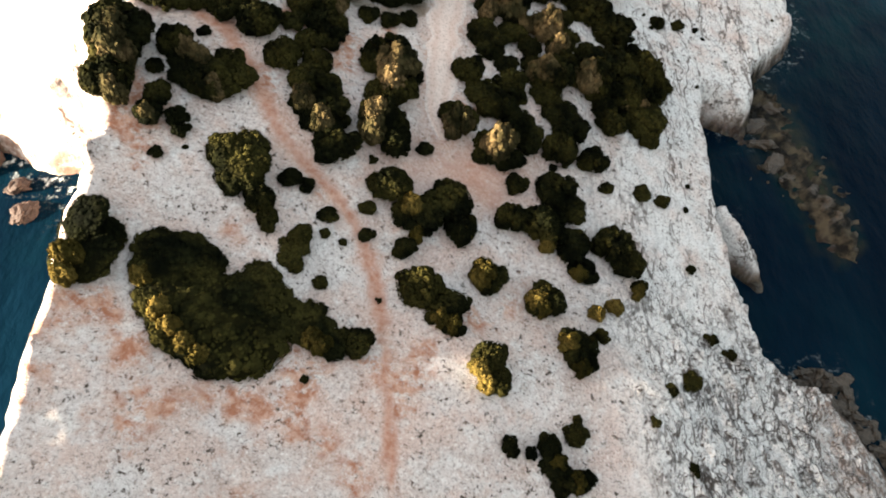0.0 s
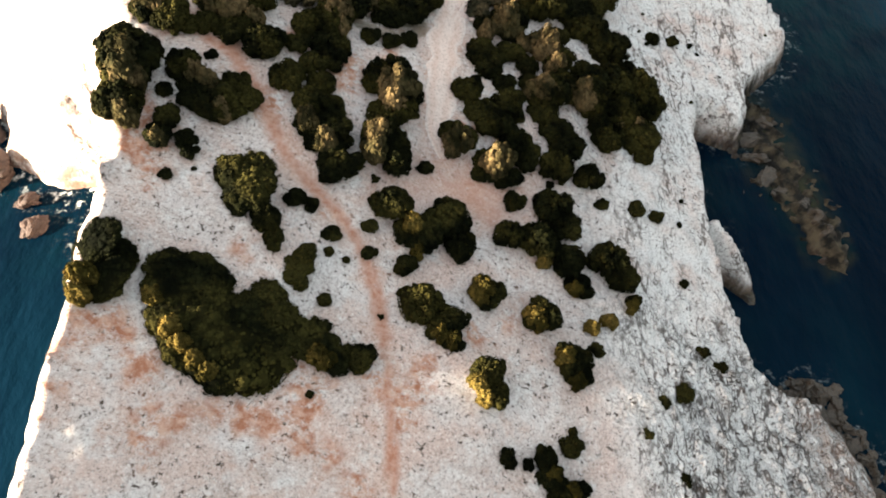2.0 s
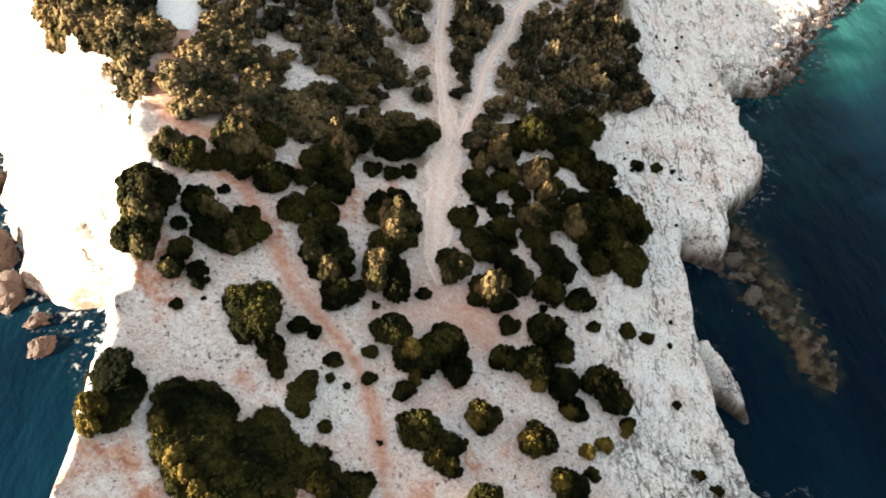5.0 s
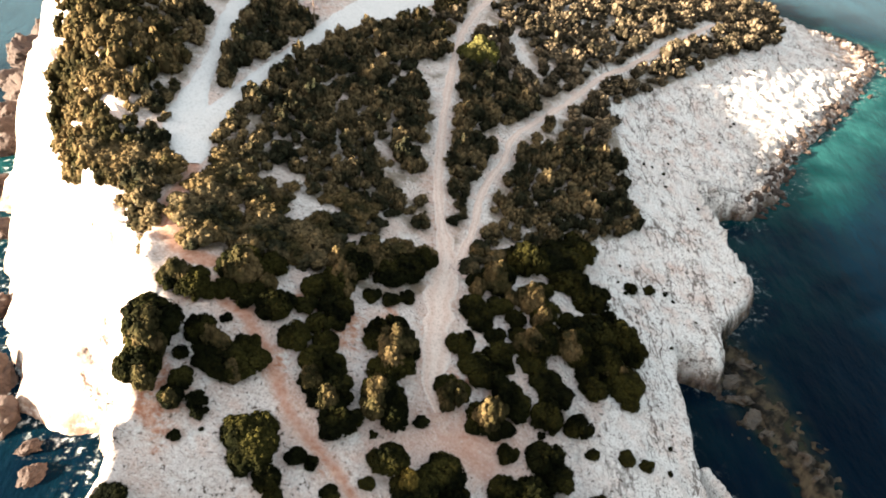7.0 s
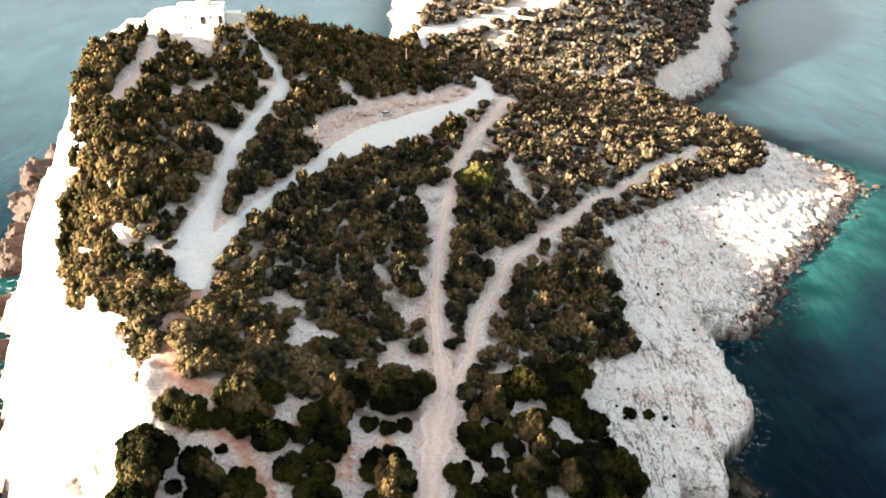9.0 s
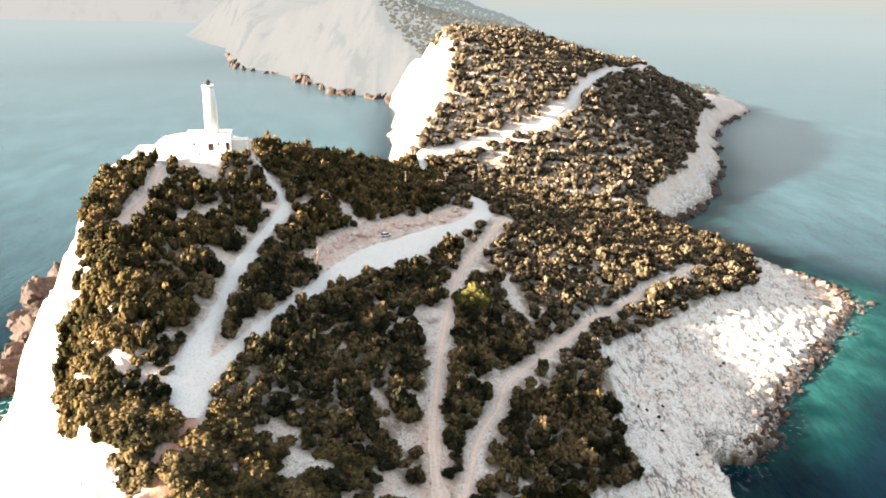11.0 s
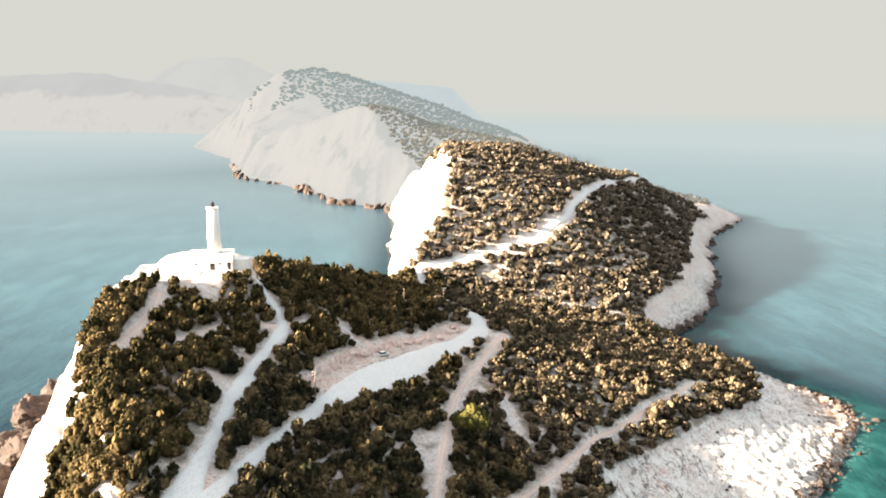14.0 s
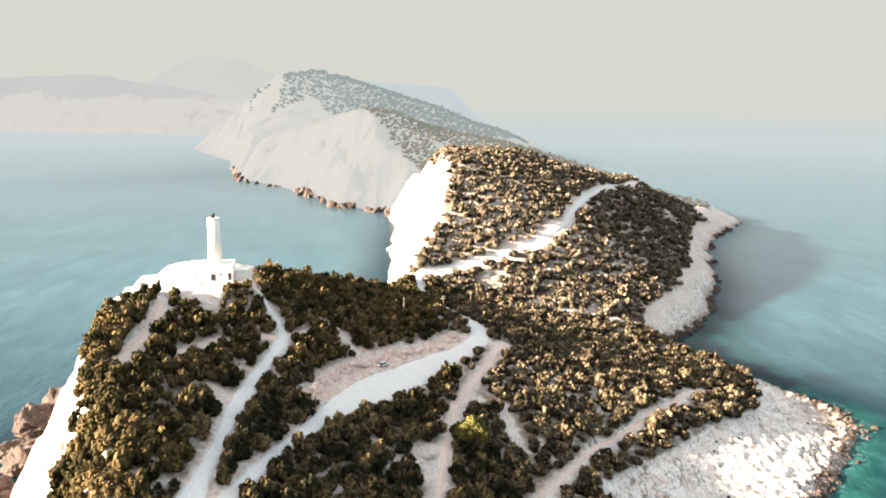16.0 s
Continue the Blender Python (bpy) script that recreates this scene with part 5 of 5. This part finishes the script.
        put("cliff_rock", kinds_brown, x, y, 0.5, r, r * 1.4, r * rng.uniform(0.8, 1.6), "weathered rock at the foot of the far cliffs", "rocks under the far cliffs")
    toe = np.array([(52, 45), (59, 46), (62, 40), (64.5, 31), (64, 18)], float)
    for k in range(70):
        i = rng.randrange(len(toe) - 1)
        x, y = toe[i] + (toe[i + 1] - toe[i]) * rng.random() + np.array([rng.gauss(0.8, 1.7), rng.gauss(0.4, 1.2)])
        r = rng.uniform(0.4, 1.3)
        put("toe_rock", kinds_wet, x, y, max(on_land(x, y), 0) + 0.1 * r, r * 1.3, r, r * rng.uniform(0.6, 1.1), "dark wet rock along the waterline", "rocks along the waterline")
    # cut bank above the paved lay-by
    kinds_red = [mesh_of("bank_rock", *rock_arrays(k + 30, 2), ROCK_RED, False) for k in range(4)]
    bank = np.array([(-40, 187), (-35, 203), (-29, 216), (-19, 229), (-8, 243), (2, 256), (9, 272)], float)
    for k in range(75):
        i = rng.randrange(len(bank) - 1)
        x, y = bank[i] + (bank[i + 1] - bank[i]) * rng.random() + np.array([rng.uniform(-3.2, 0.6), rng.uniform(-1, 1)])
        r = rng.uniform(0.5, 1.5)
        put("bank_rock", kinds_red, x, y, on_land(x, y) + 0.15 * r, r * 1.3, r, r * rng.uniform(0.7, 1.2), "reddish limestone rock of the road bank", "rocks of the road bank")
    for k in range(9):
        x, y, r = 1.2 + 0.42 * k + rng.uniform(-0.3, 0.3), 105.6 - 0.28 * k + rng.uniform(-0.5, 0.5), rng.uniform(0.28, 0.55)
        put("track_rock", kinds_red, x, y, on_land(x, y) + 0.2, r * 1.5, r, r * 0.7, "rusty red rock lying across the track fork", "rocks at the track fork")


# ---- lighthouse ----
def lighthouse():
    X, Y, TURN = -81.5, 244.0, 12
    z = 68.5
    top = thing("lighthouse", pose(X, Y, z, 0, 0, TURN), "whitewashed lighthouse, round tower rising from a low keeper's house", "lighthouse")
    W, D, H, MID = 15.0, 9.0, 5.6, -1.6
    part("house_wall", box(fresh(), MID, 0, -2.5, W, D, H + 2.5, 0.06), WHITEWASH, top)
    roof = part("roof", box(fresh(), MID, 0, H, W - 0.8, D - 0.8, 0.12), GREY_WALL, top)
    for sx, sy, w, d in ((0, -D / 2 + 0.2, W + 0.3, 0.5), (0, D / 2 - 0.2, W + 0.3, 0.5), (-W / 2 + 0.2, 0, 0.5, D - 0.7), (W / 2 - 0.2, 0, 0.5, D - 0.7)):
        part("parapet", box(fresh(), MID + sx, sy, H + 0.02, w, d, 0.55, 0.04), WHITEWASH, top)
    for x, w, h in ((1.5, 0.6, 0.8), (-6.5, 0.5, 1.0)):
        win = part("window", box(fresh(), x, -D / 2 - 0.02, 2.3, w, 0.12, h), DARK_GLASS, top, "dark small window")
        part("sill", box(fresh(), x, -D / 2 - 0.1, 2.16, w + 0.3, 0.3, 0.12, 0.02), WHITEWASH, win)
    for x, w, h in ((4.6, 1.2, 2.6), (-1.0, 1.7, 2.4)):
        door = part("door", box(fresh(), x, -D / 2 - 0.02, 0.5, w, 0.14, h), DARK_GLASS, top, "dark doorway")
        part("step", box(fresh(), x, -D / 2 - 0.5, 0.0, w + 0.5, 0.9, 0.45, 0.03), GREY_WALL, door)
    TX, TY = -0.6, 1.0
    part("tower", cone(fresh(), TX, TY, H - 0.1, 2.35, 1.95, 16.2, 40), WHITEWASH, top, "tapered white tower", True)
    bm = fresh()
    cone(bm, TX, TY, H + 16.0, 1.95, 2.2, 0.4, 40)
    cone(bm, TX, TY, H + 16.4, 2.2, 2.2, 0.22, 40)
    gal = part("gallery", bm, WHITEWASH, top, "white gallery ring")
    for k in range(16):
        a = k * math.tau / 16
        part("railing_post", cone(fresh(), TX + 2.1 * math.cos(a), TY + 2.1 * math.sin(a), H + 16.6, 0.03, 0.03, 0.9, 6), DARK_METAL, gal)
    lantern = part("lantern", cone(fresh(), TX, TY, H + 16.6, 0.75, 0.75, 1.2, 16), DARK_GLASS, top, "dark glazed lantern")
    part("dome", cone(fresh(), TX, TY, H + 17.8, 0.95, 0.12, 0.7, 16), DARK_METAL, lantern, "dark iron dome")
    part("finial", cone(fresh(), TX, TY, H + 18.4, 0.05, 0.03, 0.8, 8), DARK_METAL, lantern)
    # walled forecourt beside the house
    yard = thing("forecourt", pose(-96, 237.5, 68.4, 0, 0, TURN), "whitewashed forecourt of the lighthouse with a low wall", "forecourt")
    part("paving", box(fresh(), 0, 0, -1.6, 21, 14, 1.9, 0.05), WHITEWASH, yard)
    part("wall", box(fresh(), -10.7, 0, -1.5, 0.4, 14.2, 2.7, 0.04), WHITEWASH, yard)
    part("wall", box(fresh(), 0, 7.2, -1.5, 21.2, 0.4, 2.9, 0.04), WHITEWASH, yard)
    part("wall", box(fresh(), -2.5, -7.2, -1.5, 16, 0.4, 2.3, 0.04), WHITEWASH, yard)
    annex = thing("outhouse", pose(X, Y, z, 0, 0, TURN) @ Matrix.Translation((8.5, 1.2, 0)), "low whitewashed flat-roofed outhouse beside the lighthouse", "outhouse")
    part("wall", box(fresh(), 0, 0, -3.5, 5.0, 5, 6.6, 0.04), WHITEWASH, annex)
    part("roof", box(fresh(), 0, 0, 3.1, 5.3, 5.4, 0.22, 0.03), WHITEWASH, annex)


# ---- poles and lamps ----
def utility_pole(x, y, h, turn, arm=True):
    ob = thing("utility_pole", pose(x, y, on_land(x, y), 0, 0, turn), "wooden power pole with a crossarm in the scrub" if arm else "plain wooden pole standing in the scrub", "utility pole", "power poles")
    part("post", cone(fresh(), 0, 0, -0.5, 0.19, 0.13, h + 0.5, 10), POLE_WOOD, ob)
    if arm:
        for z, w in ((h - 0.35, 2.4), (h - 1.3, 1.8)):
            beam = part("crossarm", box(fresh(), 0, -0.17, z, w, 0.14, 0.16, 0.01), STEEL, ob, "pale steel crossarm")
            for k in (-1, 0, 1):
                part("insulator", cone(fresh(), k * w * 0.44, -0.17, z + 0.16, 0.07, 0.05, 0.28, 8), PORCELAIN, beam)


def car():
    x, y = -19.9, 225.6
    ob = thing("car", pose(x, y, on_land(x, y) + 0.16, 0, 0, 33), "small white hatchback parked beside the road bank", "car")
    bm = fresh()
    box(bm, 0, 0, 0.32, 3.9, 1.66, 0.52, 0.14)
    part("body", bm, CAR_PAINT, ob, "white painted body", True)
    bm = fresh()
    out = bmesh.ops.create_cube(bm, size=1.0, matrix=Matrix.LocRotScale((-0.25, 0, 1.08), None, (2.5, 1.5, 0.56)))
    for v in out["verts"]:
        if v.co.z > 1.1:
            v.co.x = -0.25 + (v.co.x + 0.25) * 0.72
            v.co.y *= 0.86
    cabin = part("cabin", bm, DARK_GLASS, ob, "dark glazed cabin")
    part("roof_panel", box(fresh(), -0.25, 0, 1.34, 1.7, 1.24, 0.06, 0.02), CAR_PAINT, cabin)
    for sx in (-1.22, 1.22):
        for sy in (-0.78, 0.78):
            wheel = part("wheel", cone(fresh(), sx, sy + 0.1, 0.31, 0.31, 0.31, 0.2, 18, Matrix.Rotation(radians(90), 4, "X")), RUBBER, ob)
            part("rim", cone(fresh(), sx, sy + (0.12 if sy > 0 else -0.105), 0.31, 0.19, 0.19, 0.02, 12, Matrix.Rotation(radians(90), 4, "X")), STEEL, wheel)
    for sy in (-0.58, 0.58):
        part("headlight", box(fresh(), 1.93, sy, 0.58, 0.06, 0.34, 0.16, 0.02), PORCELAIN, ob)
        part("tail_light", box(fresh(), -1.94, sy, 0.6, 0.05, 0.2, 0.22, 0.02), ROCK_RED, ob)


def lime_bush():
    me = crown_mesh(crown_arrays(150, 10, 900, 0.14, True, 0.95, 40), LEAF_LIME, LEAF_LIME)
    kind = shrub_kind(me, stem_mesh(8), "bright yellow-green bush in the dark scrub", "")
    place(kind, 8.9, 196.5, 4.4, random.Random(2), 1.15)
    drop(kind)


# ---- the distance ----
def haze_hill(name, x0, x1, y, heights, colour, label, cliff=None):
    """A far coast, faded by the sea haze: an unlit shell whose glow is the hazed tone."""
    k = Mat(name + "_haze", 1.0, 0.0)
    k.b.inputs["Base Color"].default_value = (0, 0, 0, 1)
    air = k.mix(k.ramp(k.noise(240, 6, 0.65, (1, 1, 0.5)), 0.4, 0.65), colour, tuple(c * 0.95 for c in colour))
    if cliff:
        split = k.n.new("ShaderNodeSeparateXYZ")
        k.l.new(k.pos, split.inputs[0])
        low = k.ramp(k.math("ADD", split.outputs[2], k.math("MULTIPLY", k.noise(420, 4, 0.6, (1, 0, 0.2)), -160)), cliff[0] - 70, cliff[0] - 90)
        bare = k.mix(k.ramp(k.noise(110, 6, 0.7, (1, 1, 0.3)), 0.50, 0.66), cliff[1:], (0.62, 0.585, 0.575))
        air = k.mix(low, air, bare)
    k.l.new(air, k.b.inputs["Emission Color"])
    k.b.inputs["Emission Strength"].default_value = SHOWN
    n, rows = 90, 8
    x = np.linspace(x0, x1, n)
    h = np.interp(np.linspace(0, 1, n), np.linspace(0, 1, len(heights)), heights)
    h = h * (1 + 0.10 * fbm(x, x * 0 + y, 260, 4))
    verts = []
    for r in range(rows):
        s = r / (rows - 1)
        verts.append(np.stack([x, y + 260 * s + 60 * fbm(x, x * 0 + s * 300, 200, 3), h * s ** 0.55 - 2], 1))
    i = (np.arange(rows - 1)[:, None] * n + np.arange(n - 1)[None, :]).ravel()
    me = mesh_of(name, np.concatenate(verts), np.stack([i, i + 1, i + n + 1, i + n], 1), k.m)
    tagged(new(name, me), label, "backdrop", kind="structure")


# ---- putting it together ----
ground()
sea()
ribbon("track", TRACK, lambda y: np.interp(y, [68, 73, 78, 100, 108, 120, 280], [0.4, 1.5, 2.4, 3.2, 2.4, 1.4, 1.2]), DIRT, "pale pinkish dirt track between the shrubs")
ribbon("track", TRACK_BRANCH, lambda y: np.interp(y, [100, 120, 180, 280], [1.4, 1.05, 0.95, 1.1]), DIRT, "narrow dirt track branching towards the shore", 0.4, 0.16)
ribbon("road", ROAD, road_half_width, PAVING, "pale paved road with a wide lay-by", 0.12, 0.22, 11)
ribbon("turning_place", TURNING, lambda y: np.interp(y, [111.5, 114.5, 118, 122, 127, 131], [1.2, 3.2, 4.6, 5.4, 4.6, 3.4]), PAVING, "pale paved turning place where the drive leaves the road", 0.12, 0.20, 11)
ribbon("driveway", DRIVE, lambda y: np.interp(y, [124, 131, 138, 150, 162, 172, 184, 200, 213, 221, 231, 250], [3.6, 3.4, 2.4, 1.7, 1.7, 2.3, 2.4, 1.7, 2.0, 2.4, 1.3, 1.2]), PAVING, "pale driveway climbing to the lighthouse", 0.2, 0.26)
ribbon("terrace", TERRACE, lambda y: np.interp(y, [175, 182, 188, 196, 220], [4.2, 4.4, 3.2, 2.0, 1.7]), DIRT, "pale trodden terrace on the cliff top")
ribbon("terrace", TERRACE_LOW, 1.2, DIRT, "pale bare strip between shrubs")
ribbon("terrace", SPUR, lambda y: np.interp(y, [218, 224, 233], [0.8, 2.2, 1.3]), DIRT, "pale bare spur beside the driveway", 0.45, 0.18)
ribbon("terrace", POCKET, 1.3, DIRT, "pale bare pocket beside the turning place", 0.45, 0.12)
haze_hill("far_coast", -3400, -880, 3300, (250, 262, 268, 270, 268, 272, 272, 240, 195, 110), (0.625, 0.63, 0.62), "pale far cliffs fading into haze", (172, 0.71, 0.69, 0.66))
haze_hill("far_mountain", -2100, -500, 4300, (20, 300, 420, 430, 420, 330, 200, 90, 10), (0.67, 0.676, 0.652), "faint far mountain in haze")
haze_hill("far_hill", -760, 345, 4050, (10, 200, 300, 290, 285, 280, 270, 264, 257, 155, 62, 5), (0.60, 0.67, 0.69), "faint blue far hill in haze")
lighthouse()
for x, y, h, turn, arm in ((15.1, 360.7, 9.5, 20, True), (-35.6, 184.5, 9.0, 40, True), (0.5, 300, 9.0, 20, True), (-15.8, 275, 9.0, 20, False), (-68.5, 249, 8.0, 0, False), (-92.5, 203, 6.5, 0, False)):
    utility_pole(x, y, h, turn, arm)
car()
shrubs()
lime_bush()
shore_rocks()
